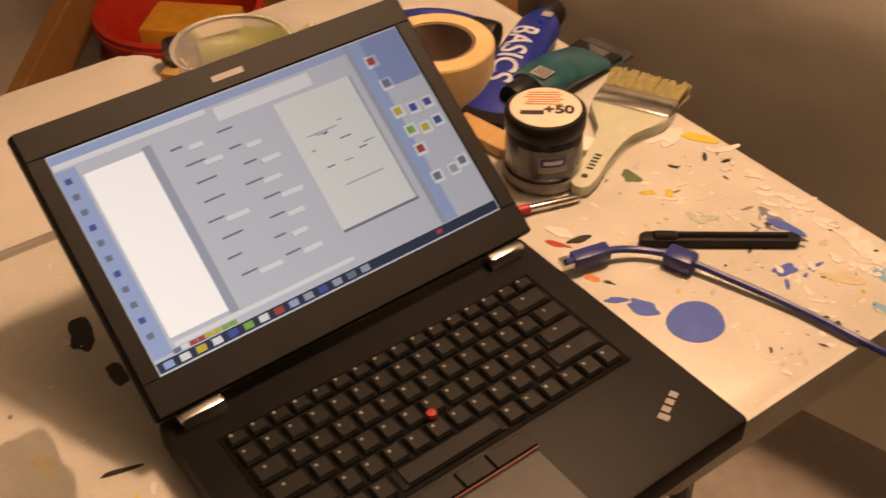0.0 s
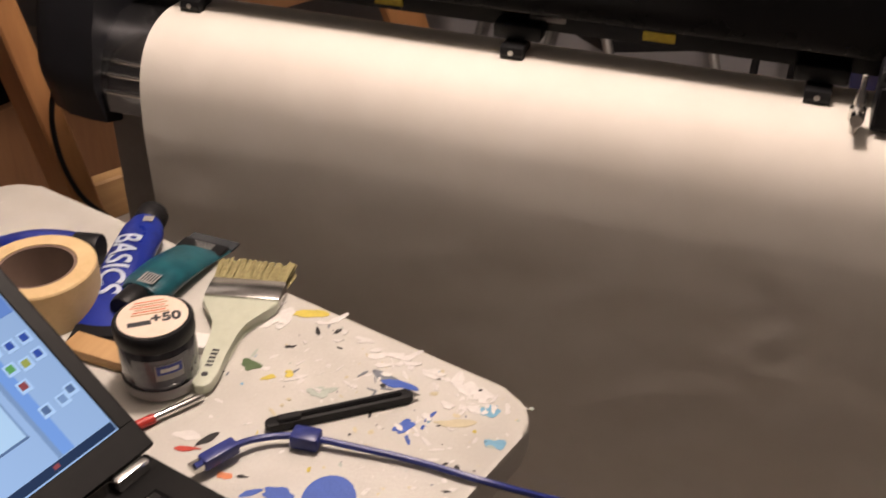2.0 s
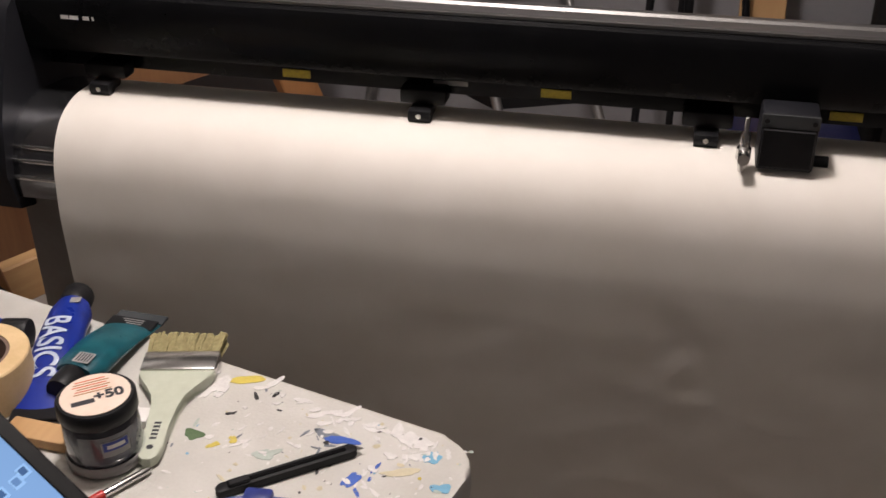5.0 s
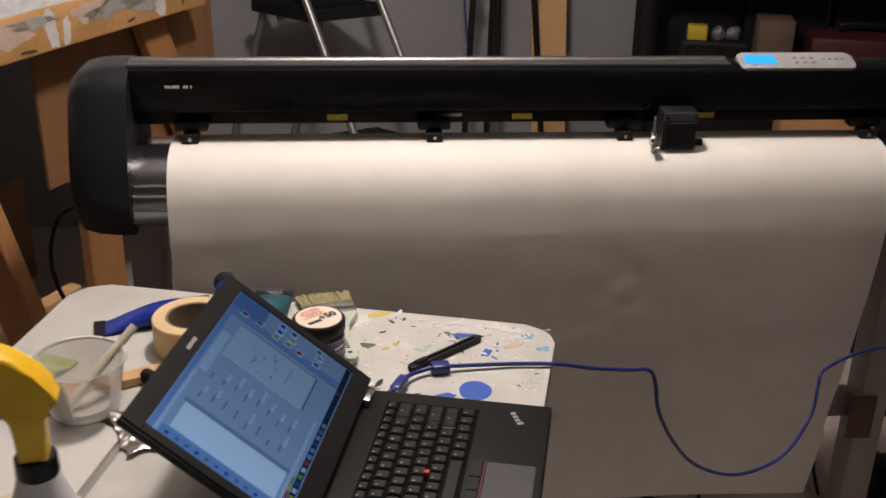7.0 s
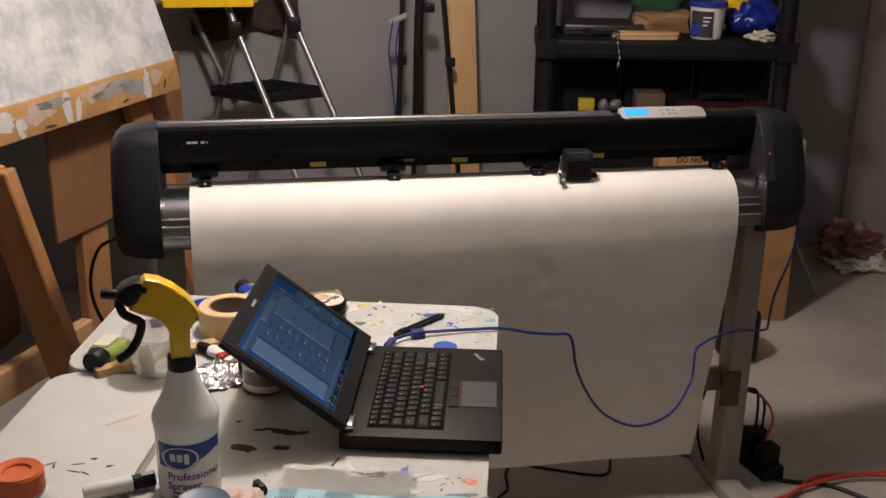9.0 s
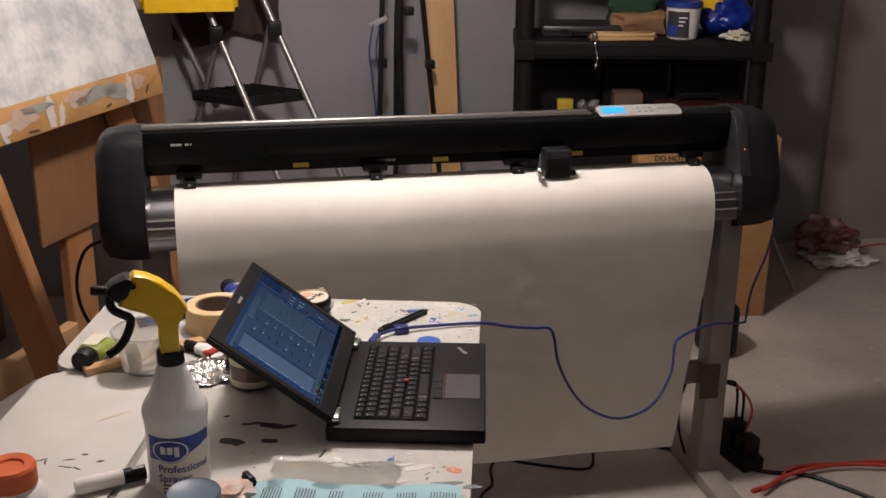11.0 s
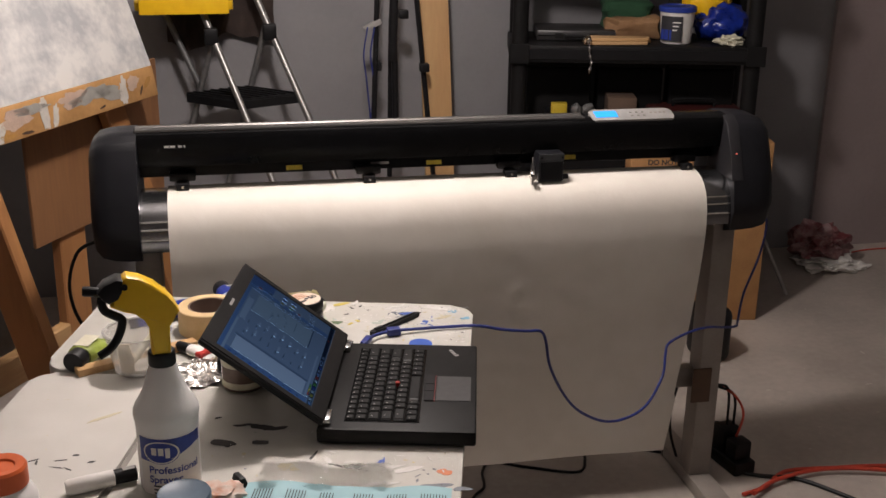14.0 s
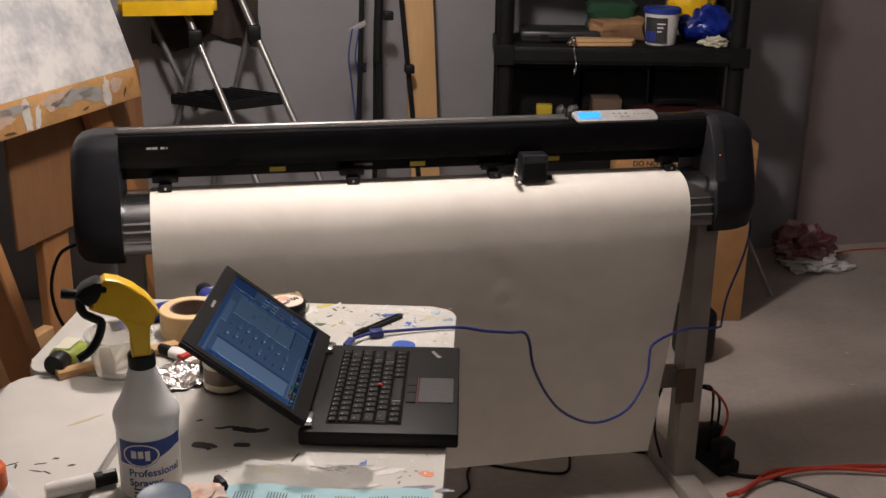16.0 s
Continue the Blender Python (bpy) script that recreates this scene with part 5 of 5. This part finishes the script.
# usb lead
lead = thing("usb_cable", pose(0, 0, 0), "blue cable running from the laptop to the plotter", "cable")
CAB = [(-0.118, -0.020, TOP + 0.016), (-0.100, 0.018, TOP + 0.013), (-0.080, 0.040, TOP + 0.010), (-0.049, 0.052, TOP + 0.010), (0.0, 0.057, TOP + 0.008), (0.06, 0.060, TOP + 0.006), (0.128, 0.058, TOP + 0.004), (0.19, 0.078, 0.722), (0.25, 0.100, 0.704), (0.284, 0.109, 0.697), (0.300, 0.118, 0.670), (0.318, 0.135, 0.60), (0.364, 0.17, 0.512), (0.418, 0.20, 0.445), (0.503, 0.25, 0.384), (0.58, 0.29, 0.367), (0.640, 0.32, 0.382), (0.695, 0.365, 0.43), (0.708, 0.385, 0.478), (0.722, 0.400, 0.503), (0.79, 0.435, 0.512), (0.86, 0.468, 0.507), (0.92, 0.497, 0.490), (0.965, 0.515, 0.482), (1.00, 0.57, 0.472), (1.065, 0.67, 0.51), (1.142, 0.74, 0.60), (1.160, 0.76, 0.70), (1.09, 0.74, 0.80), (0.98, 0.72, 0.82)]
part("lead", rod(smooth_line(CAB, 6), 0.0033, 8), M_BLUE, lead)
part("plug", box(-0.007, 0.007, -0.036, 0.0, -0.006, 0.006, 0.002), M_BLUE, lead, "blue moulded plug", m=pose(-0.099, 0.020, TOP + 0.0135, 0, 0, -28))
part("metal_tip", box(-0.006, 0.006, -0.047, -0.0365, -0.0025, 0.0025), M_CHROME, lead, smooth=False, m=pose(-0.099, 0.020, TOP + 0.0135, 0, 0, -28))
part("cable_clip", box(-0.014, 0.014, -0.010, 0.010, 0.001, 0.017, 0.004), M_BLUE, lead, "dark blue ferrite clip", m=pose(-0.045, 0.052, TOP, 0, 0, 5))

# spray bottle
spray = thing("spray_bottle", pose(-0.475, -0.430, TOP, 0, 0, 6), "white translucent spray bottle with a yellow and black trigger", "spray bottle")
part("bottle", lathe([(0, 0), (0.041, 0.0), (0.0455, 0.005), (0.0460, 0.10), (0.0470, 0.112), (0.0486, 0.121), (0.0484, 0.128), (0.0455, 0.136), (0.0400, 0.145), (0.0340, 0.156), (0.0288, 0.169), (0.0245, 0.183), (0.0213, 0.194), (0.0195, 0.199), (0, 0.199)], 44), M_BOTTLE, spray, "frosted white plastic bottle")
part("collar", lathe([(0.0, 0.1995), (0.0195, 0.1995), (0.0202, 0.2015), (0.0196, 0.219), (0.018, 0.221), (0, 0.221)], 28), M_BLACK, spray, "black ribbed collar")
K = 0.000450


def head(pts):
    """Side-view outline of the trigger head, from the middle of the collar's foot."""
    return [((px - 450) * K, 0.1995 + (335 - py) * K * 1.19) for px, py in pts]


part("spray_head", prism(head([(345, 74), (360, 65), (398, 74), (440, 95), (478, 128), (503, 158), (515, 178), (508, 188), (486, 192), (481, 215), (479, 300), (419, 300), (418, 215), (413, 184), (380, 173), (340, 161), (305, 149), (303, 139), (330, 128), (342, 110), (338, 88)]), -0.016, 0.016, 0.005, axis="y"), M_SPRAYYEL, spray, "yellow plastic spray head")
(nx0, nz0), (nx1, nz1) = head([(225, 103), (285, 112)])
part("nozzle", rod([(nx0, 0, nz0), (nx0 + 0.004, 0, nz0 - 0.0005), (nx1, 0, nz1)], 0.0075, 14, radii=[0.0065, 0.0075, 0.0072]), M_BLACK, spray, "black nozzle")
part("nozzle_block", prism(head([(268, 104), (290, 84), (330, 70), (350, 74), (345, 106), (330, 127), (302, 137), (285, 126)]), -0.0175, 0.0175, 0.003, axis="y"), M_BLACK, spray)
px0, pz0 = head([(352, 92)])[0]
part("pivot", rod([(px0, -0.0195, pz0), (px0, 0.0195, pz0)], 0.0045, 12), M_BLACK, spray)
lever = [Vector((x, 0, z)) for x, z in head([(292, 112), (279, 135), (286, 163), (312, 180), (335, 193), (333, 217), (316, 250), (291, 276), (258, 293)])]
part("trigger_lever", rod(smooth_line([tuple(v) for v in lever], 6), 0.0064, 10), M_BLACK, spray, "curved black trigger lever")
LR = 0.0463
lb = part("label", band(-0.052, 0.052, 0.004, 0.098, LR, 0.0003, 24), M_WHITE, spray, "white printed label")
part("blue_field", band(-0.052, 0.052, 0.0, 0.098, LR + 0.0004, 0.0003, 24, low=lambda x: 0.060 + 0.020 * min(1.0, max(0.0, (x + 0.010) / 0.05)) ** 0.8), M_LABELBLUE, lb, "blue label band")


def ring_on_bottle(cx, cz, rx, rz, r, k):
    bm = bmesh.new()
    vs = [bm.verts.new((cx + rx * math.cos(2 * math.pi * i / 32), -0.0002, cz + rz * math.sin(2 * math.pi * i / 32))) for i in range(32)]
    if k:
        ws = [bm.verts.new((cx + rx * k * math.cos(2 * math.pi * i / 32), -0.0002, cz + rz * k * math.sin(2 * math.pi * i / 32))) for i in range(32)]
        for i in range(32):
            bm.faces.new((vs[i], vs[(i + 1) % 32], ws[(i + 1) % 32], ws[i]))
    else:
        c = bm.verts.new((cx, -0.0002, cz))
        for i in range(32):
            bm.faces.new((vs[i], vs[(i + 1) % 32], c))
    return wrap(bm, r)


part("emblem_field", ring_on_bottle(-0.016, 0.076, 0.029, 0.019, LR + 0.0007, 0), M_LABELBLUE, lb, "blue oval emblem")
part("emblem_ring", ring_on_bottle(-0.016, 0.076, 0.028, 0.018, LR + 0.0010, 0.90), M_WHITE, lb, "white oval ring")
for x0, w, h in ((-0.030, 0.008, 0.012), (-0.0195, 0.008, 0.012), (-0.009, 0.007, 0.016)):
    part("emblem_bar", band(x0, x0 + w, 0.0835 - h, 0.0835, LR + 0.0010, 0.0002, 4), M_WHITE, lb)
bent_text("printed_word", "Professional", 0.0164, 0.004, 0.046, LR + 0.0004, M_LABELBLUE, lb)
bent_text("printed_word", "Sprayer", 0.0164, -0.011, 0.030, LR + 0.0004, M_LABELBLUE, lb)
for k in range(3):
    part("print_bar", band(-0.030, 0.012 - 0.006 * k, 0.018 - 0.006 * k, 0.0205 - 0.006 * k, LR + 0.0004, 0.0002, 8), M_INK, lb)

# clear cup with a handle standing in it
cup = thing("plastic_cup", pose(-0.537, -0.008, TOP), "wide clear plastic cup with cloudy dregs", "plastic cup")
part("cup_wall", lathe([(0, 0.001), (0.044, 0.001), (0.046, 0.004), (0.0595, 0.076), (0.063, 0.078), (0.063, 0.080), (0.0585, 0.0795), (0.0447, 0.006), (0, 0.005)], 40), M_CUP, cup)
part("cup_dregs", lathe([(0, 0.0055), (0.034, 0.006), (0.036, 0.013), (0.030, 0.012), (0, 0.008)], 32), mat("cloudy_dregs", (0.60, 0.57, 0.50), (0.45, 0.42, 0.36), 40, 0.25), cup, "pale dried paint dregs")
part("paint_skin", prism([(-0.012, 0.0), (0.012, 0.0), (0.015, 0.03), (0.010, 0.062), (-0.010, 0.060), (-0.014, 0.03)], -0.0012, 0.0012, 0.0005, axis="y"), mat("peeled_paint_skin", (0.66, 0.55, 0.40), (0.55, 0.44, 0.30), 40, 0.4), cup, "tan peeled paint strip", m=pose(-0.018, -0.034, 0.012, 12, 0, -20))
single("brush_stick", rod([(-0.562, -0.030, TOP + 0.010), (-0.470, 0.045, TOP + 0.098)], 0.0065, 12), M_PALE, "pale brush handle standing in the cup", "brush")
single("wood_strip", box(0, 0.025, 0, 0.235, 0, 0.014, 0.0015), M_WOODX, "bare pine strip lying on the table", "wood strip", m=lying(-0.655, -0.005, -0.45, 0.085, TOP + 0.0004))
single("wood_strip", box(-0.014, 0.014, 0, 0.10, 0, 0.012, 0.0015), M_WOODX, "short pine strip beside the paint jar", "wood strip", m=lying(-0.335, 0.105, -0.240, 0.098, TOP + 0.0004))
single("white_eraser", box(-0.012, 0.012, -0.012, 0.012, 0, 0.010, 0.002), M_WHITE, "small white block beside the brush", "eraser", m=pose(-0.212, 0.148, TOP + 0.0004, 0, 0, 8))


single("foil_pouch", crinkled_sheet(0.12, 0.10, 0.017, 3.3, 40), M_FOIL, "crumpled silver foil pouch", "foil pouch", m=pose(-0.425, -0.060, TOP, 0, 0, 20), smooth=False)
single("plastic_wrapper", crinkled_sheet(0.20, 0.085, 0.020, 9.1, 40), M_FILM, "crinkled clear plastic wrapper", "wrapper", m=pose(-0.245, -0.470, TOP, 0, 0, -14), smooth=False)
cjar = thing("glass_jar", pose(-0.350, -0.112, TOP), "small jar of brown medium under the laptop lid", "jar")
part("jar_wall", lathe([(0, 0), (0.036, 0), (0.039, 0.004), (0.039, 0.060), (0.036, 0.066), (0.036, 0.078), (0, 0.078)], 32), M_BROWN, cjar, "brown-filled glass")
part("cream_rim", lathe([(0.0392, 0.006), (0.0400, 0.008), (0.0400, 0.016), (0.0392, 0.018)], 32), M_PALE, cjar, "cream line round the foot")
part("cream_rim", lathe([(0.0392, 0.046), (0.0398, 0.048), (0.0398, 0.056), (0.0392, 0.058)], 32), M_PALE, cjar)
single("bottle_cap", lathe([(0, 0), (0.014, 0), (0.015, 0.002), (0.013, 0.024), (0, 0.025)], 20), M_BLACK, "loose black bottle cap", "cap", m=pose(-0.382, -0.048, TOP + 0.0005))
ojar = thing("orange_lid_jar", pose(-0.705, -0.485, TOP), "clear plastic jar with an orange screw lid", "jar")
part("jar_wall", lathe([(0, 0), (0.042, 0), (0.046, 0.004), (0.046, 0.035), (0.040, 0.048), (0.033, 0.054), (0.033, 0.062), (0, 0.062)], 32), M_BOTTLE, ojar, "cloudy clear plastic jar")
part("lid", lathe([(0.0345, 0.056), (0.036, 0.058), (0.036, 0.084), (0.033, 0.088), (0.020, 0.086), (0.018, 0.083), (0, 0.083)], 32), M_ORANGE, ojar, "orange plastic lid")
marker = thing("marker_pen", lying(-0.628, -0.440, -0.528, -0.414, TOP + 0.0005), "fat white paint marker with a black label band", "marker")
part("marker_body", rod([(0, 0, 0.0125), (0, 0.005, 0.0125), (0, 0.070, 0.0125), (0, 0.071, 0.0125)], 0.0125, 18, radii=[0.010, 0.0125, 0.0125, 0.0105]), M_WHITE, marker)
part("label_band", rod([(0, 0.0715, 0.0125), (0, 0.104, 0.0125)], 0.0115, 18), M_BLACK, marker, "black printed band")
part("print_bar", box(-0.003, 0.006, 0.084, 0.102, 0.0235, 0.0243), M_PANEL, marker, smooth=False)
bjar = thing("lidded_pot", pose(-0.452, -0.598, TOP), "small pot with a blue-grey lid", "pot")
part("pot_body", lathe([(0, 0), (0.033, 0), (0.035, 0.004), (0.035, 0.066), (0, 0.066)], 32), M_PALE, bjar)
part("lid", lathe([(0.036, 0.0665), (0.037, 0.068), (0.037, 0.078), (0.0355, 0.080), (0.033, 0.0785), (0, 0.0785)], 36), M_GREYLID, bjar, "blue-grey lid")
single("tissue", crumpled(0.035, 0.028, 0.012, 14.0, 0.5, 3), mat("paint_stained_tissue", (0.72, 0.66, 0.60), (0.66, 0.36, 0.25), 35, 0.8, sharp=0.3), "crumpled tissue stained with orange paint", "tissue", m=pose(-0.405, -0.495, TOP + 0.0003))
single("binder_clip", prism([(-0.010, 0), (0.010, 0), (0.004, 0.017), (-0.004, 0.017)], -0.012, 0.012, 0.001, axis="y"), M_BLACK, "black binder clip on the table", "clip", m=pose(-0.374, -0.462, TOP + 0.0005, 0, 0, 25))

# pale blue printed sheet
sheet = thing("printed_sheet", TABLE_M @ pose(-0.168, -0.868, TOP, 0, 0, 0), "folded pale blue printed paper sheet", "paper sheet")
bm = bmesh.new()
n = 30
g = [[bm.verts.new((-0.155 + 0.31 * i / n, -0.11 + 0.22 * j / 10, 0.002 + 0.006 * max(0, math.sin(i / n * 9.0)) * (j / 10) ** 2 + 0.005 * (j / 10))) for j in range(11)] for i in range(n + 1)]
for i in range(n):
    for j in range(10):
        bm.faces.new((g[i][j], g[i + 1][j], g[i + 1][j + 1], g[i][j + 1]))
part("paper", bm, M_PAPERBLUE, sheet)
rng = random.Random(12)
for c in range(6):
    for k in range(rng.randint(4, 9)):
        x = -0.140 + c * 0.05 + k * 0.0045
        zc = 0.002 + 0.006 * max(0, math.sin((x + 0.155) / 0.31 * 9.0)) * 0.7 + 0.006
        part("text_line", box(x, x + 0.0012, 0.035 + rng.uniform(0, 0.02), 0.088, zc, zc + 0.0004), M_INK, sheet, smooth=False)

# red-handled pick beside the jar
pick = thing("craft_knife", lying(-0.215, 0.000, -0.166, 0.076, TOP + 0.0005), "slim metal craft knife with a red grip", "craft knife")
part("grip", rod([(0, 0, 0.005), (0, 0.04, 0.005)], 0.005, 12), M_RED, pick, "red grip")
part("shaft", rod([(0, 0.0405, 0.005), (0, 0.085, 0.005), (0, 0.092, 0.005)], 0.004, 12, radii=[0.004, 0.004, 0.002]), M_CHROME, pick, "bright metal shaft")

# ---- dried paint on the tabletops ----
PAINT = {"white": (0.76, 0.74, 0.71), "blue": (0.05, 0.12, 0.48), "sky": (0.18, 0.42, 0.60), "yellow": (0.68, 0.55, 0.10), "black": (0.02, 0.018, 0.018), "teal": (0.46, 0.52, 0.46), "orange": (0.75, 0.26, 0.12), "olive": (0.45, 0.44, 0.22), "slate": (0.20, 0.22, 0.25), "red": (0.55, 0.06, 0.04), "green": (0.10, 0.16, 0.07), "tan": (0.62, 0.56, 0.38)}
P_MAT = {k: mat(k + "_dried_paint", c, tuple(q * 0.85 for q in c), 60, 0.35, bump=0.3, bscale=300) for k, c in PAINT.items()}
INV = TABLE_M.inverted()


def table_of(x, y):
    q = INV @ Vector((x, y, 0))
    return far_table if q.y > -0.376 else side_table if q.x < -0.594 else near_table


SPLATS = itertools.count()


def splat(x, y, r, colour, stretch=1.0, turn=0.0, rough=0.42, seed=0, n=26):
    rg = random.Random(seed or int(abs(x * 7919 + y * 104729) * 1000))
    bm = prism(blob(r, rg, n, 0.07 if r > 0.024 else rough, stretch), 0, 0.0003 + 0.000021 * (next(SPLATS) % 15))
    t = table_of(x, y)
    ob = part("paint_spot", bm, P_MAT[colour], t, smooth=False)
    ob.matrix_basis = INV @ pose(x, y, TOP + 0.0001, 0, 0, turn)
    return ob


for x, y, r, c, s, a in ((0.0, 0.0, 0.0245, "blue", 1.0, 0), (-0.043, -0.012, 0.011, "blue", 1.4, 10), (-0.066, -0.018, 0.006, "blue", 1.5, 40), (-0.098, -0.007, 0.0055, "orange", 1, 0), (-0.083, -0.003, 0.003, "black", 1.8, 20),
                         (0.100, 0.152, 0.009, "sky", 1.2, 40), (0.118, 0.110, 0.008, "sky", 1.0, 0), (0.075, 0.125, 0.010, "tan", 2.2, 15), (0.030, 0.105, 0.009, "blue", 1.3, 60), (-0.012, 0.165, 0.010, "slate", 1.7, -20), (0.004, 0.160, 0.010, "blue", 1.6, -10),
                         (-0.128, 0.238, 0.012, "yellow", 1.7, 15), (-0.152, 0.226, 0.011, "white", 1.3, 70), (-0.160, 0.212, 0.008, "white", 1.2, 80), (0.078, 0.176, 0.011, "white", 1.2, -20), (0.090, 0.150, 0.009, "white", 1.6, 30),
                         (0.030, 0.185, 0.008, "white", 1.7, -25), (0.0, 0.205, 0.007, "white", 1.9, 50), (0.055, 0.190, 0.006, "white", 2.0, 80), (-0.03, 0.196, 0.008, "white", 1.8, 20), (-0.064, 0.125, 0.010, "teal", 1.4, 30),
                         (-0.148, 0.140, 0.009, "green", 1.1, 0), (-0.122, 0.128, 0.005, "yellow", 1.5, 40), (-0.105, 0.140, 0.005, "yellow", 1.1, 0), (-0.055, 0.215, 0.006, "white", 1.3, 0), (-0.095, 0.240, 0.007, "white", 1.5, 60),
                         (-0.155, 0.028, 0.009, "white", 1.3, 10), (-0.135, 0.030, 0.007, "black", 1.6, 60), (-0.148, 0.012, 0.006, "red", 2.0, 10),
                         (-0.395, -0.325, 0.015, "black", 1.3, -20), (-0.355, -0.270, 0.009, "black", 1.8, -10), (-0.325, -0.285, 0.014, "black", 1.5, -15), (-0.305, -0.292, 0.010, "black", 1.9, 5), (-0.335, -0.335, 0.010, "black", 1.4, 0), (-0.400, -0.235, 0.004, "black", 1.5, 0), (-0.255, -0.395, 0.006, "black", 2.6, 60),
                         (-0.060, -0.487, 0.010, "orange", 1.1, 0), (-0.083, -0.525, 0.014, "slate", 1.5, -14), (-0.045, -0.540, 0.009, "slate", 1.4, -14), (-0.140, -0.455, 0.010, "white", 2.0, 0), (-0.200, -0.428, 0.006, "white", 1.4, 0), (-0.235, -0.425, 0.007, "white", 1.0, 60), (-0.115, -0.468, 0.013, "white", 1.7, 15), (-0.170, -0.505, 0.012, "white", 2.4, 0), (-0.240, -0.445, 0.006, "white", 1.3, 90),
                         (-0.300, -0.430, 0.010, "tan", 1.6, 0), (-0.415, -0.460, 0.010, "tan", 1.4, 20), (-0.590, -0.195, 0.011, "tan", 2.3, 30), (-0.400, -0.510, 0.012, "white", 1.6, 0)):
    splat(x, y, r, c, s, a)
for i, (x, y, r, s, a) in enumerate(((0.065, 0.174, 0.0143, 1.57, -33), (0.086, 0.166, 0.0104, 1.05, 6), (0.095, 0.187, 0.0086, 1.5, -1), (0.059, 0.146, 0.0086, 1.15, -13), (0.03, 0.195, 0.0086, 1.36, 34),
           (-0.012, 0.208, 0.0095, 1.41, 15), (-0.022, 0.182, 0.0086, 1.38, 25), (-0.051, 0.224, 0.0066, 1.57, 29), (-0.102, 0.244, 0.0086, 1.56, 24), (-0.148, 0.22, 0.0123, 1.16, -36),
           (-0.163, 0.267, 0.0095, 1.52, 6), (-0.0, 0.22, 0.0076, 1.28, 0), (-0.013, 0.17, 0.0066, 1.54, 14), (-0.081, 0.204, 0.0047, 1.54, 27), (-0.112, 0.191, 0.0038, 1.1, -18),
           (0.046, 0.124, 0.0076, 1.14, -37), (0.083, 0.149, 0.0086, 1.11, -18), (-0.075, 0.237, 0.0057, 1.08, 25), (-0.037, 0.202, 0.0076, 1.22, 25), (-0.0, 0.193, 0.0057, 1.4, -17),
           (0.012, 0.208, 0.0066, 1.6, 17), (0.044, 0.21, 0.0057, 1.48, 27), (0.061, 0.193, 0.0066, 1.54, 6), (-0.068, 0.126, 0.0047, 1.47, 5), (-0.148, 0.207, 0.0076, 1.22, 17))):
    ob = part("paint_spot", prism(ragged(0.62 * r, random.Random(400 + i), 48, s), 0, 0.00052 + 0.000012 * i), P_MAT["white"], far_table, smooth=False)
    q = INV @ Vector((x, y, 0))
    ob.matrix_basis = pose(min(q.x, -0.022), min(q.y, -0.020), TOP + 0.0002, 0, 0, a + 15)
rng = random.Random(77)
for cx, cy, spread, count, colour in ((0.075, 0.165, 0.030, 16, "white"), (0.02, 0.190, 0.030, 14, "white"), (-0.02, 0.155, 0.022, 7, "slate"), (0.045, 0.110, 0.030, 8, "white"), (-0.10, 0.20, 0.05, 5, "black"), (0.06, 0.10, 0.03, 4, "blue"), (-0.07, 0.16, 0.05, 9, "white"),
                                      (-0.15, -0.455, 0.05, 8, "white"), (-0.09, -0.49, 0.04, 6, "slate"), (-0.05, 0.08, 0.05, 6, "tan")):
    for k in range(count):
        px, py = cx + rng.gauss(0, spread * 0.6), cy + rng.gauss(0, spread * 0.35)
        q = INV @ Vector((px, py, 0))
        if -0.5 < q.x < -0.02 and (q.y < -0.02):
            splat(px, py, rng.uniform(0.0014, 0.0042), colour, rng.uniform(1.0, 2.6), rng.uniform(0, 180), seed=rng.randint(1, 99999), n=14)
for k in range(5):                                   # a dry blue brush mark
    splat(-0.168 + k * 0.005, -0.444 + k * 0.002, 0.0045, "blue", 2.6, 30 + 12 * k, seed=50 + k, n=12)
for x, y, a, l in ((-0.647, -0.330, 0, 2.8), (-0.651, -0.352, -25, 3.0), (-0.634, -0.360, -40, 2.4), (-0.690, -0.322, 20, 2.2), (-0.684, -0.330, 90, 2.0), (-0.625, -0.318, 10, 1.4), (-0.600, -0.345, 20, 1.8)):
    splat(x, y, 0.0036, "black", l, a, seed=int(1000 + a + l * 10), n=12)


def fine_spots(owner, colour, count, x0, x1, y0, y1, rmin, rmax, seed):
    """Many tiny flecks too small to pick apart, in one mesh."""
    rg = random.Random(seed)
    bm = bmesh.new()
    for i in range(count):
        px, py = x1 - (x1 - x0) * rg.random() ** 1.4, y0 + (y1 - y0) * rg.random()
        r, a = rmin + (rmax - rmin) * rg.random() ** 3, rg.uniform(0, 6.3)
        pts = blob(r, rg, 9, 0.35, rg.uniform(0.8, 1.9))
        lo = [bm.verts.new((px + p * math.cos(a) - q * math.sin(a), py + p * math.sin(a) + q * math.cos(a), TOP + 0.0006 + 0.00002 * (i % 9))) for p, q in pts]
        bm.faces.new(lo)
    part("paint_flecks", bm, P_MAT[colour], owner, "tiny flecks of dried paint", smooth=False, kind="stuff")


for i, (c, n1, n2) in enumerate((("white", 120, 70), ("black", 24, 14), ("tan", 30, 30), ("teal", 18, 12), ("sky", 10, 6), ("yellow", 10, 6), ("slate", 12, 8))):
    fine_spots(far_table, c, n1, -0.36, -0.012, -0.20, -0.012, 0.0008, 0.0040, 100 + i)
    fine_spots(near_table, c, n2, -0.50, -0.012, -0.95, -0.58, 0.0008, 0.0042, 200 + i)
fine_spots(side_table, "tan", 14, -0.78, -0.61, -0.9, -0.42, 0.001, 0.004, 301)
fine_spots(far_table, "white", 14, -0.78, -0.4, -0.2, -0.02, 0.001, 0.004, 302)
